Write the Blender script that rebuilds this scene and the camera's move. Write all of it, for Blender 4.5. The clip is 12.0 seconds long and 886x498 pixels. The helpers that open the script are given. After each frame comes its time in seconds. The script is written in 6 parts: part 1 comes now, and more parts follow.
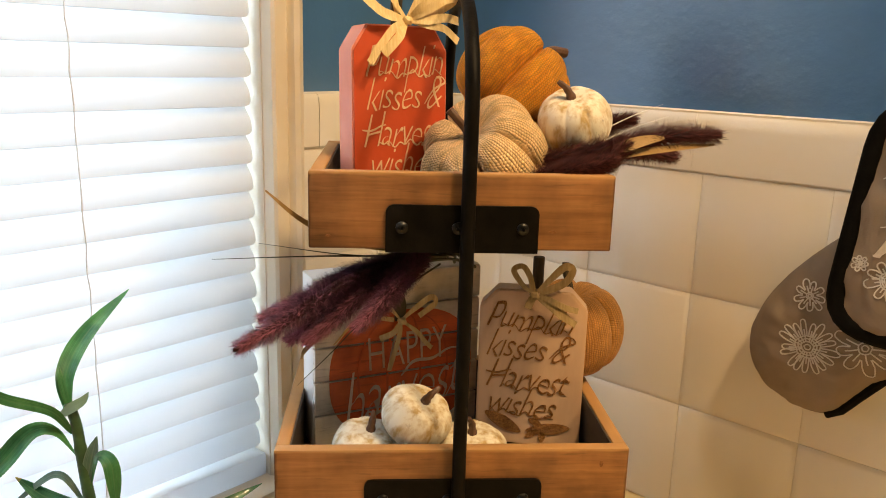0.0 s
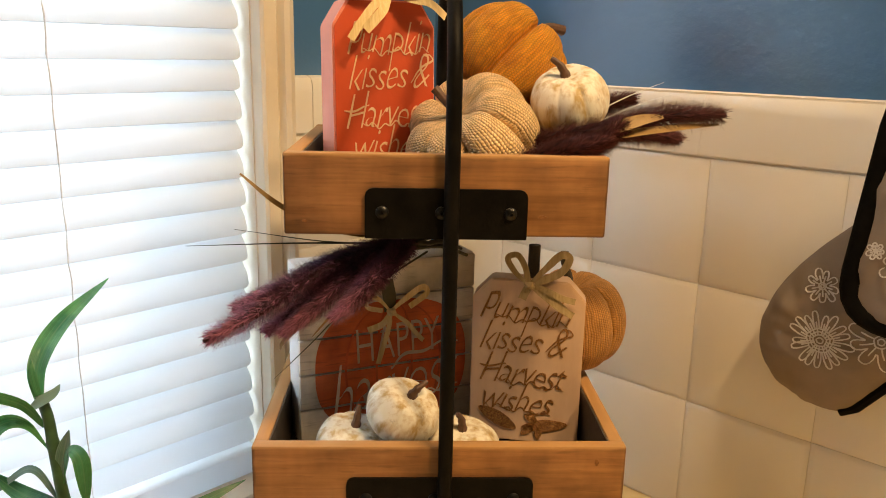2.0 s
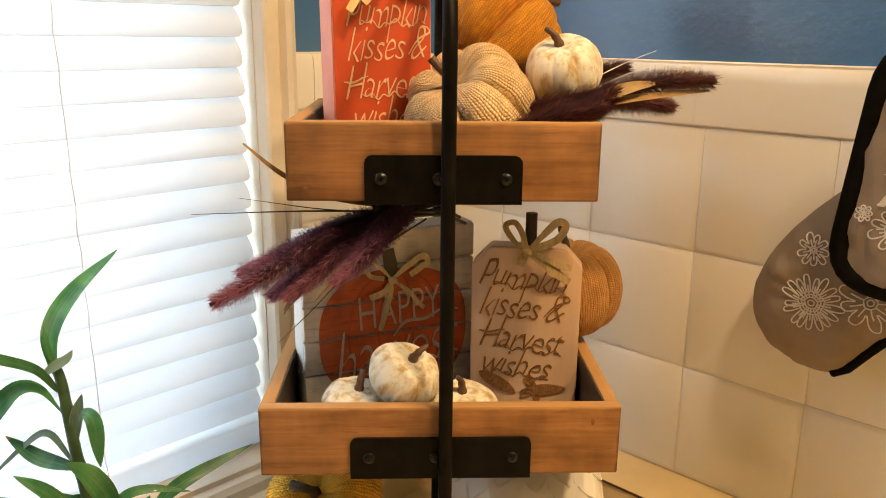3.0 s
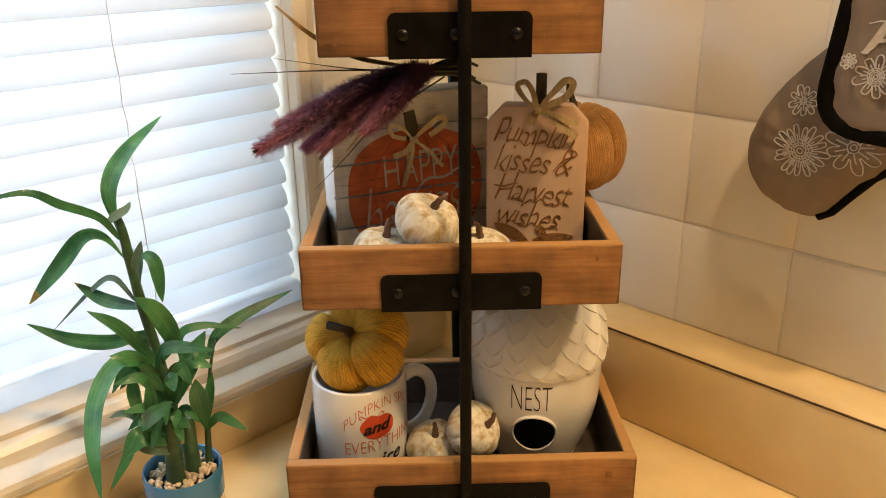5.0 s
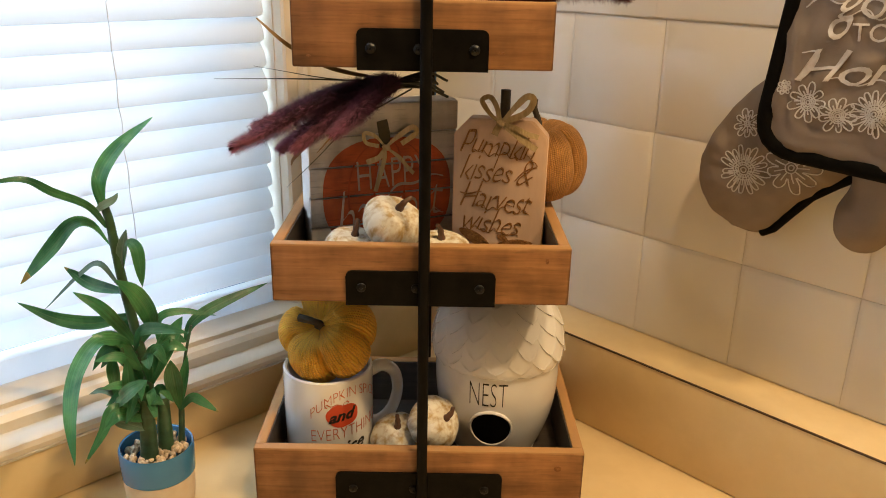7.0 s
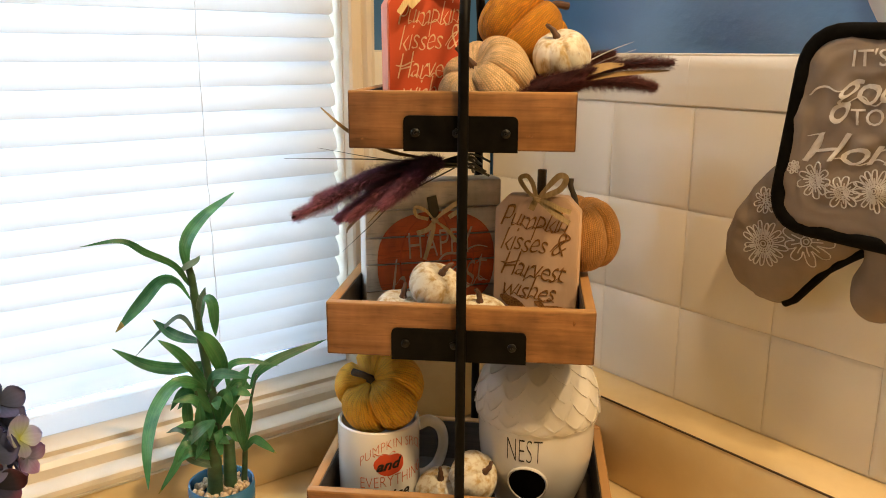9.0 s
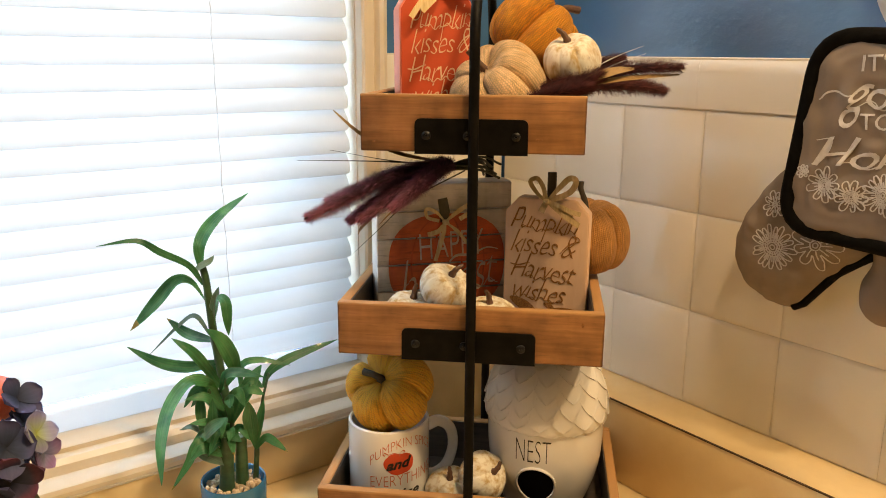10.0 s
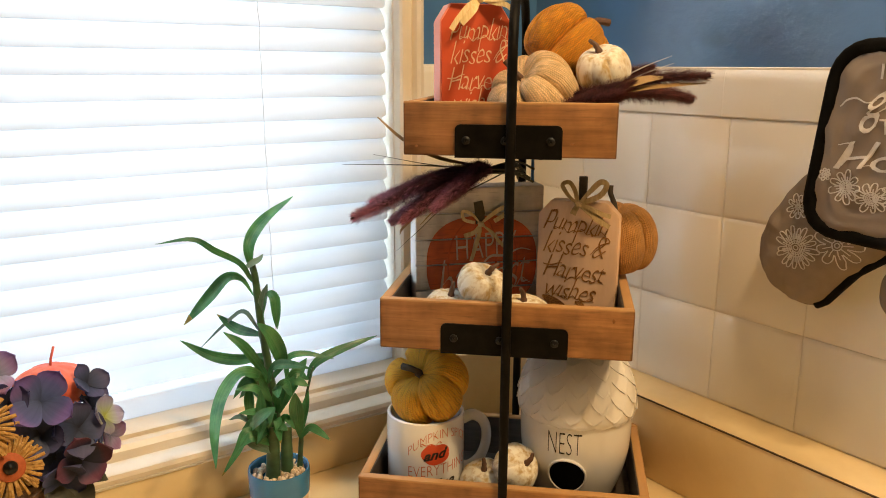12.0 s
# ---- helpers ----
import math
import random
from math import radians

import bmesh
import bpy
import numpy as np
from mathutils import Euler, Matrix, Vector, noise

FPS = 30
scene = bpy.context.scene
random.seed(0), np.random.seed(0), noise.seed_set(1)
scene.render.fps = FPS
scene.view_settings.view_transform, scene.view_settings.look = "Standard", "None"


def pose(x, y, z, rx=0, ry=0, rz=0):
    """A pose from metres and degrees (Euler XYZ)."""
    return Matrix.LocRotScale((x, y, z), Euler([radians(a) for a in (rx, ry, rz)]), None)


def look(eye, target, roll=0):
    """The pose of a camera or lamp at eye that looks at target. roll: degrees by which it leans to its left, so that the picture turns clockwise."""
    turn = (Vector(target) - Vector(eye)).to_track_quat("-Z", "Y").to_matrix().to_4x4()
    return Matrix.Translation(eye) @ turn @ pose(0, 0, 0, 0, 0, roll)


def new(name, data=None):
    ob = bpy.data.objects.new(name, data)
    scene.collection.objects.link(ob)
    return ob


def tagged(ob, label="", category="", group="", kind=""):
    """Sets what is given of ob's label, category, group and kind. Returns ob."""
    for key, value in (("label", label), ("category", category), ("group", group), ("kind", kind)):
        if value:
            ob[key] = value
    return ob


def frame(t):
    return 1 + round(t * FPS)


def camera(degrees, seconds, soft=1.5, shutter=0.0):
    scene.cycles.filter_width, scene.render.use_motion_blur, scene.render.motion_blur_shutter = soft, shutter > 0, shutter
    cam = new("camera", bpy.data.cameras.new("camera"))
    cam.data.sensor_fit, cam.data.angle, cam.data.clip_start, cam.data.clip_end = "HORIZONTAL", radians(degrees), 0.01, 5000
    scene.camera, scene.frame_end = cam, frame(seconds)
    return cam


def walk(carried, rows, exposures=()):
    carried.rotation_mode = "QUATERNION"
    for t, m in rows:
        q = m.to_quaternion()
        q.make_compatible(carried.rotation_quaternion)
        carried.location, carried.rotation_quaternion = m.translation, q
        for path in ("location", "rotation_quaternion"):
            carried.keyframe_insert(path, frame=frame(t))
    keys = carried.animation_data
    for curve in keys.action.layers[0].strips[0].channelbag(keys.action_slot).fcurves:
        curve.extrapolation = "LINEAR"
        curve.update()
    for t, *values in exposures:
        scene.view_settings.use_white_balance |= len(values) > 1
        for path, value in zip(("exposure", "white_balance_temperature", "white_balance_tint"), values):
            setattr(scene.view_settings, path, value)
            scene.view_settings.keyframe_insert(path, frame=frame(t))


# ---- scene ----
cam = camera(57.7, 12.0, soft=0.95)
PATH = [
    (0, (-0.011, 0.059, 0.52), (-1.305, 1.51, 0.052), 1.7),
    (0.5, (-0.027, 0.089, 0.528), (-1.337, 1.53, 0.073), 2.1),
    (1, (-0.021, 0.096, 0.526), (-1.342, 1.53, 0.081), 1.9),
    (1.5, (-0.018, 0.097, 0.515), (-1.344, 1.523, 0.057), 1.7),
    (2, (-0.01, 0.096, 0.509), (-1.346, 1.504, 0.026), 1.3),
    (2.5, (-0.005, 0.093, 0.504), (-1.345, 1.495, 0.017), 0.8),
    (3, (0.006, 0.087, 0.5), (-1.334, 1.478, -0.017), 0.6),
    (5, (0.051, 0.035, 0.477), (-1.264, 1.352, -0.255), -0.8),
    (5.5, (0.049, 0.035, 0.473), (-1.255, 1.331, -0.314), -0.8),
    (6, (0.055, 0.032, 0.471), (-1.255, 1.322, -0.316), -0.8),
    (6.5, (0.077, 0.021, 0.469), (-1.243, 1.319, -0.289), -0.4),
    (7, (0.115, 0.028, 0.476), (-1.232, 1.34, -0.202), 1.1),
    (7.5, (0.16, 0.015, 0.48), (-1.262, 1.293, -0.105), 1.0),
    (9.5, (0.206, 0.011, 0.48), (-1.347, 1.179, 0.008), 0.4),
    (10, (0.211, 0.009, 0.482), (-1.352, 1.165, 0.009), 0.4),
    (10.5, (0.222, 0.001, 0.48), (-1.348, 1.15, 0.017), 0.3),
    (11, (0.232, -0.011, 0.483), (-1.347, 1.126, 0.021), 0.3),
    (11.5, (0.234, -0.019, 0.48), (-1.358, 1.104, 0.028), 0.2),
    (12, (0.235, -0.031, 0.479), (-1.361, 1.091, 0.036), 0.3),
]
walk(cam, [(t, look(eye, target, roll)) for t, eye, target, roll in PATH],
     [(0, 0.03, 6550, 10), (2.0, 0.03, 6600, 10), (2.5, 0.17, 6650, 10), (3.2, 0.20, 6700, 10), (5.0, 0.02, 6400, 10), (5.5, 0.20, 6250, 10), (6.5, 0.20, 6150, 10), (7.0, -0.05, 6080, 10), (7.7, -0.06, 6200, 10), (9.5, 0.03, 6400, 10), (12.0, 0.03, 6400, 10)])

# ---- world, sun, lamps ----
world = bpy.data.worlds.new("world")
world.use_nodes = True
scene.world = world
sky = world.node_tree.nodes.new("ShaderNodeTexSky")
sky.sky_type, sky.sun_disc = "NISHITA", False
sky.sun_elevation, sky.sun_rotation = radians(40), radians(200)
world.node_tree.nodes["Background"].inputs[1].default_value = 0.1
world.node_tree.links.new(sky.outputs[0], world.node_tree.nodes["Background"].inputs[0])


def area_lamp(name, m, sx, sy, watts, colour):
    d = bpy.data.lights.new(name, "AREA")
    d.shape, d.size, d.size_y, d.energy, d.color = "RECTANGLE", sx, sy, watts, colour
    ob = new(name, d)
    ob.matrix_world = m
    return ob


# daylight in the window's opening, outside the blind
area_lamp("window_daylight", look((-0.82, 0.10, 0.62), (0.5, 0.10, 0.62)), 1.2, 1.1, 25.0, (0.68, 0.85, 1.0))
CORNER = pose(-0.340, 0.446, 0, 0, 0, 46)
# warm ceiling lamps in a row above the counter's corner
LAMPS = ((0.34, -0.52, 12.0), (-0.20, -0.22, 1.5), (0.80, -0.54, 14.0))
for lamp_u, lamp_v, watts in LAMPS:
    area_lamp("ceiling_light", CORNER @ pose(lamp_u, lamp_v, 1.452), 0.11, 0.11, watts, (1.0, 0.672, 0.335))
scene.view_settings.exposure = 0.0


# ---- materials ----
def mat(name, c, rough=0.5, metal=0.0, c2=None, scale=30.0, stretch=(1, 1, 1), low=0.35, high=0.65, bump=0.0, bump_scale=300.0, bump_dist=0.001,
        coat=0.0, sheen=0.0, random_value=0.0, rough_var=0.0, dirt=0.12, spec=0.5):
    """A noise-broken principled surface: two colours, broad and fine variation, relief."""
    m = bpy.data.materials.new(name)
    m.use_nodes = True
    n, l = m.node_tree.nodes, m.node_tree.links
    b = n["Principled BSDF"]
    b.inputs["Roughness"].default_value, b.inputs["Metallic"].default_value = rough, metal
    b.inputs["Coat Weight"].default_value, b.inputs["Coat Roughness"].default_value = coat, 0.06
    b.inputs["Sheen Weight"].default_value, b.inputs["Specular IOR Level"].default_value = sheen, spec
    tc, mp = n.new("ShaderNodeTexCoord"), n.new("ShaderNodeMapping")
    mp.inputs["Scale"].default_value = stretch
    l.new(tc.outputs["Object"], mp.inputs["Vector"])
    no = n.new("ShaderNodeTexNoise")
    no.inputs["Scale"].default_value, no.inputs["Detail"].default_value, no.inputs["Roughness"].default_value = scale, 6, 0.6
    l.new(mp.outputs[0], no.inputs["Vector"])
    rp = n.new("ShaderNodeValToRGB")
    rp.color_ramp.elements[0].position, rp.color_ramp.elements[1].position = low, high
    rp.color_ramp.elements[0].color = (*c, 1)
    rp.color_ramp.elements[1].color = (*(c2 or [min(1, v * (1 - dirt)) for v in c]), 1)
    l.new(no.outputs[0], rp.inputs[0])
    colour = rp.outputs[0]
    if random_value:
        oi, hs, mr = n.new("ShaderNodeObjectInfo"), n.new("ShaderNodeHueSaturation"), n.new("ShaderNodeMapRange")
        mr.inputs["To Min"].default_value, mr.inputs["To Max"].default_value = 1 - random_value, 1 + random_value
        l.new(oi.outputs["Random"], mr.inputs["Value"])
        l.new(mr.outputs[0], hs.inputs["Value"])
        l.new(colour, hs.inputs["Color"])
        colour = hs.outputs[0]
    l.new(colour, b.inputs["Base Color"])
    if rough_var:
        mr = n.new("ShaderNodeMapRange")
        mr.inputs["To Min"].default_value, mr.inputs["To Max"].default_value = rough - rough_var, rough + rough_var
        l.new(no.outputs[0], mr.inputs["Value"])
        l.new(mr.outputs[0], b.inputs["Roughness"])
    if bump:
        nb, bp = n.new("ShaderNodeTexNoise"), n.new("ShaderNodeBump")
        nb.inputs["Scale"].default_value, nb.inputs["Detail"].default_value = bump_scale, 5
        l.new(mp.outputs[0], nb.inputs["Vector"])
        bp.inputs["Strength"].default_value, bp.inputs["Distance"].default_value = bump, bump_dist
        l.new(nb.outputs[0], bp.inputs["Height"])
        l.new(bp.outputs[0], b.inputs["Normal"])
    return m


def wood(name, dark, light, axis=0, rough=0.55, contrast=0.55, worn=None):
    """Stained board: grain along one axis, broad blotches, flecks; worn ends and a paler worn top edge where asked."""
    st = [190, 190, 190]
    st[axis] = 9
    m = mat(name, dark, rough, c2=light, scale=1.0, stretch=st, low=0.5 - contrast * 0.5, high=0.5 + contrast * 0.5, bump=0.3, bump_scale=2.0, bump_dist=0.0005, random_value=0.07)
    n, l = m.node_tree.nodes, m.node_tree.links
    b = n["Principled BSDF"]
    tc = n.new("ShaderNodeTexCoord")

    def noise_at(scale, stretch, detail=3.0, source="Object"):
        mp, no = n.new("ShaderNodeMapping"), n.new("ShaderNodeTexNoise")
        mp.inputs["Scale"].default_value = stretch
        no.inputs["Scale"].default_value, no.inputs["Detail"].default_value = scale, detail
        l.new(tc.outputs[source], mp.inputs["Vector"])
        l.new(mp.outputs[0], no.inputs["Vector"])
        return no.outputs[0]

    def ramp(value, lo, hi, first, last):
        mr = n.new("ShaderNodeMapRange")
        for key, v in (("From Min", lo), ("From Max", hi), ("To Min", first), ("To Max", last)):
            mr.inputs[key].default_value = v
        l.new(value, mr.inputs["Value"])
        return mr.outputs[0]

    def blend(kind, fac, one, two):
        mx = n.new("ShaderNodeMix")
        mx.data_type, mx.blend_type = "RGBA", kind
        for slot, v in ((0, fac), (6, one), (7, two)):
            if isinstance(v, (int, float)):
                mx.inputs[slot].default_value = v
            elif isinstance(v, tuple):
                mx.inputs[slot].default_value = (*v, 1)
            else:
                l.new(v, mx.inputs[slot])
        return mx.outputs[2]

    colour = b.inputs["Base Color"].links[0].from_socket
    # broad stain blotches and faint saw marks across the grain
    colour = blend("MULTIPLY", 1.0, colour, ramp(noise_at(24, (1, 1, 1), 6.0), 0.38, 0.66, 1.15, 0.60))
    across = [14, 14, 14]
    across[axis] = 120
    colour = blend("MULTIPLY", 0.6, colour, ramp(noise_at(1.0, across, 2.0), 0.3, 0.7, 1.06, 0.88))
    fs = [420, 420, 420]
    fs[axis] = 40
    colour = blend("MULTIPLY", 0.5, colour, ramp(noise_at(1.0, fs), 0.30, 0.42, 0.5, 1.0))
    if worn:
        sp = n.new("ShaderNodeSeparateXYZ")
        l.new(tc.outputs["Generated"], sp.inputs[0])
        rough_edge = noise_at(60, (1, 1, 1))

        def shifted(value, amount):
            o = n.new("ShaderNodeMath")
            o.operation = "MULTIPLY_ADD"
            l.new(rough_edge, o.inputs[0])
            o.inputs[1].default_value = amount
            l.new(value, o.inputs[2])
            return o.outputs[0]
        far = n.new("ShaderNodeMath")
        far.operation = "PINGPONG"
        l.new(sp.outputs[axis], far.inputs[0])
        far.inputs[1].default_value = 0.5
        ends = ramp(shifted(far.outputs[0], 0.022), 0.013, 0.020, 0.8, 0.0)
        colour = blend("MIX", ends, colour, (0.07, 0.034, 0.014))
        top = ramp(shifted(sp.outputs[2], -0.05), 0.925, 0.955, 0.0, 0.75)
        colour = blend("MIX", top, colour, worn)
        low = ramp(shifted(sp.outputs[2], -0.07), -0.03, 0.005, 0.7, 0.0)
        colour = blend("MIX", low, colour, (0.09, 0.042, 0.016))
    l.new(colour, b.inputs["Base Color"])
    return m


def weave(name, c, c2, fuzz=0.4, depth=0.0011, gap_shade=0.55):
    """Woven or knitted cloth: threads counted along the mesh's UV."""
    m = mat(name, c, 0.9, c2=c2, scale=90.0, sheen=fuzz * 0.12)
    n, l = m.node_tree.nodes, m.node_tree.links
    b = n["Principled BSDF"]
    src = b.inputs["Base Color"].links[0].from_socket
    uv, wob, add = n.new("ShaderNodeTexCoord"), n.new("ShaderNodeTexNoise"), n.new("ShaderNodeMixRGB")
    wob.inputs["Scale"].default_value, wob.inputs["Detail"].default_value = 0.22, 4
    l.new(uv.outputs["UV"], wob.inputs["Vector"])
    grow = n.new("ShaderNodeVectorMath")
    grow.operation, grow.inputs[3].default_value = "SCALE", 1.5
    add.blend_type, add.inputs[0].default_value = "ADD", 1.0
    l.new(uv.outputs["UV"], add.inputs[1])
    l.new(wob.outputs["Color"], grow.inputs[0])
    l.new(grow.outputs[0], add.inputs[2])
    sp = n.new("ShaderNodeSeparateXYZ")
    l.new(add.outputs[0], sp.inputs[0])

    def op(kind, a, v=None):
        o = n.new("ShaderNodeMath")
        o.operation = kind
        for k, x in enumerate((a, v)):
            if x is None:
                continue
            if isinstance(x, (int, float)):
                o.inputs[k].default_value = x
            else:
                l.new(x, o.inputs[k])
        return o.outputs[0]

    su = op("ABSOLUTE", op("SINE", op("MULTIPLY", sp.outputs[0], math.pi)))
    half = op("MULTIPLY", op("FLOOR", sp.outputs[0]), 0.5)
    sv = op("ABSOLUTE", op("SINE", op("MULTIPLY", op("ADD", sp.outputs[1], half), math.pi)))
    h = op("POWER", op("MULTIPLY", su, sv), 0.42)
    bp = n.new("ShaderNodeBump")
    bp.inputs["Strength"].default_value, bp.inputs["Distance"].default_value = 0.9, depth
    l.new(h, bp.inputs["Height"])
    l.new(bp.outputs[0], b.inputs["Normal"])
    # shade between the threads is put into the colour, thread tops brightened
    mr, mx = n.new("ShaderNodeMapRange"), n.new("ShaderNodeMix")
    mr.inputs["To Min"].default_value, mr.inputs["To Max"].default_value = gap_shade, 1.22
    l.new(h, mr.inputs["Value"])
    mx.data_type, mx.blend_type = "RGBA", "MULTIPLY"
    mx.inputs[0].default_value = 1.0
    l.new(src, mx.inputs[6])
    l.new(mr.outputs[0], mx.inputs[7])
    # single threads that are paler or darker than their neighbours
    fm, fn, fr, f2 = n.new("ShaderNodeMapping"), n.new("ShaderNodeTexNoise"), n.new("ShaderNodeMapRange"), n.new("ShaderNodeMix")
    fm.inputs["Scale"].default_value = (0.9, 0.16, 1)
    l.new(add.outputs[0], fm.inputs["Vector"])
    l.new(fm.outputs[0], fn.inputs["Vector"])
    fn.inputs["Scale"].default_value, fn.inputs["Detail"].default_value = 1.0, 5
    for key, v in (("From Min", 0.3), ("From Max", 0.7), ("To Min", 0.72), ("To Max", 1.18)):
        fr.inputs[key].default_value = v
    l.new(fn.outputs[0], fr.inputs["Value"])
    f2.data_type, f2.blend_type = "RGBA", "MULTIPLY"
    f2.inputs[0].default_value = 1.0
    l.new(mx.outputs[2], f2.inputs[6])
    l.new(fr.outputs[0], f2.inputs[7])
    l.new(f2.outputs[2], b.inputs["Base Color"])
    return m


def smeared(m, c, scale, lo, hi, most=0.8):
    """Adds broken smears of a second colour to a material."""
    n, l = m.node_tree.nodes, m.node_tree.links
    slot = n["Principled BSDF"].inputs["Base Color"]
    tc, no, mr, mx = n.new("ShaderNodeTexCoord"), n.new("ShaderNodeTexNoise"), n.new("ShaderNodeMapRange"), n.new("ShaderNodeMix")
    no.inputs["Scale"].default_value, no.inputs["Detail"].default_value, no.inputs["Roughness"].default_value = scale, 8, 0.72
    no.inputs["Distortion"].default_value = 0.6
    l.new(tc.outputs["Object"], no.inputs["Vector"])
    for key, v in (("From Min", lo), ("From Max", hi), ("To Min", 0.0), ("To Max", most)):
        mr.inputs[key].default_value = v
    l.new(no.outputs[0], mr.inputs["Value"])
    mx.data_type = "RGBA"
    l.new(mr.outputs[0], mx.inputs[0])
    l.new(slot.links[0].from_socket, mx.inputs[6])
    mx.inputs[7].default_value = (*c, 1)
    l.new(mx.outputs[2], slot)


def by_hair(m):
    """Each hair takes its own shade between the material's two colours."""
    n, l = m.node_tree.nodes, m.node_tree.links
    rp, geo = n["Color Ramp"], n.new("ShaderNodeNewGeometry")
    rp.color_ramp.elements[0].position, rp.color_ramp.elements[1].position = 0.15, 0.95
    l.new(geo.outputs["Random Per Island"], rp.inputs[0])


def translucent(name, c, amount, rough=0.5, c2=None, scale=30.0, stretch=(1, 1, 1), **more):
    m = mat(name, c, rough, c2=c2, scale=scale, stretch=stretch, **more)
    n, l = m.node_tree.nodes, m.node_tree.links
    b, out = n["Principled BSDF"], n["Material Output"]
    tr, mx = n.new("ShaderNodeBsdfTranslucent"), n.new("ShaderNodeMixShader")
    l.new(b.inputs["Base Color"].links[0].from_socket, tr.inputs["Color"])
    mx.inputs[0].default_value = amount
    l.new(b.outputs[0], mx.inputs[1])
    l.new(tr.outputs[0], mx.inputs[2])
    l.new(mx.outputs[0], out.inputs["Surface"])
    return m


def veined(m, scale=(24, 1.1, 1), dark=0.72, light=1.22, rib=None):
    """Lengthwise veins on a leaf, from its UV: u across, v along; a paler midrib if asked."""
    n, l = m.node_tree.nodes, m.node_tree.links
    slot = n["Principled BSDF"].inputs["Base Color"]
    users = [k.to_socket for k in slot.links[0].from_socket.links]
    src = slot.links[0].from_socket
    tc, mp, no, mr, mx = n.new("ShaderNodeTexCoord"), n.new("ShaderNodeMapping"), n.new("ShaderNodeTexNoise"), n.new("ShaderNodeMapRange"), n.new("ShaderNodeMix")
    mp.inputs["Scale"].default_value = scale
    l.new(tc.outputs["UV"], mp.inputs["Vector"])
    l.new(mp.outputs[0], no.inputs["Vector"])
    no.inputs["Scale"].default_value, no.inputs["Detail"].default_value = 1.0, 4
    for key, v in (("From Min", 0.3), ("From Max", 0.7), ("To Min", dark), ("To Max", light)):
        mr.inputs[key].default_value = v
    l.new(no.outputs[0], mr.inputs["Value"])
    mx.data_type, mx.blend_type = "RGBA", "MULTIPLY"
    mx.inputs[0].default_value = 1.0
    l.new(src, mx.inputs[6])
    l.new(mr.outputs[0], mx.inputs[7])
    result = mx.outputs[2]
    if rib:
        sp, gr, m2 = n.new("ShaderNodeSeparateXYZ"), n.new("ShaderNodeValToRGB"), n.new("ShaderNodeMix")
        fr = n.new("ShaderNodeMath")
        fr.operation = "FRACT"
        l.new(tc.outputs["UV"], sp.inputs[0])
        l.new(sp.outputs[0], fr.inputs[0])
        l.new(fr.outputs[0], gr.inputs[0])
        e = gr.color_ramp.elements
        e[0].position, e[0].color = 0.0, (0.55, 0.55, 0.55, 1)
        e[1].position, e[1].color = 1.0, (0.55, 0.55, 0.55, 1)
        for at, v in ((0.10, 0.0), (0.44, 0.0), (0.5, 0.45), (0.56, 0.0), (0.90, 0.0)):
            k = e.new(at)
            k.color = (v, v, v, 1)
        m2.data_type = "RGBA"
        l.new(gr.outputs[0], m2.inputs[0])
        l.new(result, m2.inputs[6])
        m2.inputs[7].default_value = (*rib, 1)
        result = m2.outputs[2]
    bp = n.new("ShaderNodeBump")
    bp.inputs["Strength"].default_value, bp.inputs["Distance"].default_value = 0.35, 0.0006
    l.new(no.outputs[0], bp.inputs["Height"])
    l.new(bp.outputs[0], n["Principled BSDF"].inputs["Normal"])
    for u in users:
        l.new(result, u)
    return m


def petal_mat(name, stops, amount=0.35):
    """A cloth petal whose dye runs from its base (v = 0) to its rim (v = 1)."""
    m = translucent(name, stops[0], amount, 0.6, random_value=0.25)
    n, l = m.node_tree.nodes, m.node_tree.links
    src = n["Principled BSDF"].inputs["Base Color"].links[0].from_socket
    hs = src.node
    tc, sp, gr, no, ad = n.new("ShaderNodeTexCoord"), n.new("ShaderNodeSeparateXYZ"), n.new("ShaderNodeValToRGB"), n.new("ShaderNodeTexNoise"), n.new("ShaderNodeMath")
    l.new(tc.outputs["UV"], sp.inputs[0])
    no.inputs["Scale"].default_value, no.inputs["Detail"].default_value = 55, 3
    l.new(tc.outputs["Object"], no.inputs["Vector"])
    ad.operation = "MULTIPLY_ADD"
    l.new(no.outputs[0], ad.inputs[0])
    ad.inputs[1].default_value = 0.5
    l.new(sp.outputs[1], ad.inputs[2])
    l.new(ad.outputs[0], gr.inputs[0])
    e = gr.color_ramp.elements
    e[0].position, e[0].color = 0.25, (*stops[0], 1)
    e[1].position, e[1].color = 1.0, (*stops[-1], 1)
    for k, c in enumerate(stops[1:-1]):
        q = e.new(0.25 + 0.75 * (k + 1) / (len(stops) - 1))
        q.color = (*c, 1)
    l.new(gr.outputs[0], hs.inputs["Color"])
    return veined(m, (9, 0.6, 1), 0.88, 1.10)


M = {}
M["tile"] = mat("cream_glazed_tile", (0.80, 0.765, 0.69), 0.16, c2=(0.76, 0.72, 0.635), scale=6, bump=0.12, bump_scale=14, bump_dist=0.004, random_value=0.008, coat=0.3)
M["grout"] = mat("pale_grout", (0.80, 0.75, 0.66), 0.7, c2=(0.72, 0.66, 0.56), scale=40, bump=0.3)
M["blue"] = mat("blue_wall_paint", (0.058, 0.158, 0.345), 0.20, c2=(0.066, 0.178, 0.385), scale=5, bump=0.35, bump_scale=110, bump_dist=0.0018, stretch=(1, 1, 1.15), rough_var=0.02, spec=0.9, coat=0.6)
M["blue"].node_tree.nodes["Principled BSDF"].inputs["Coat Roughness"].default_value = 0.28
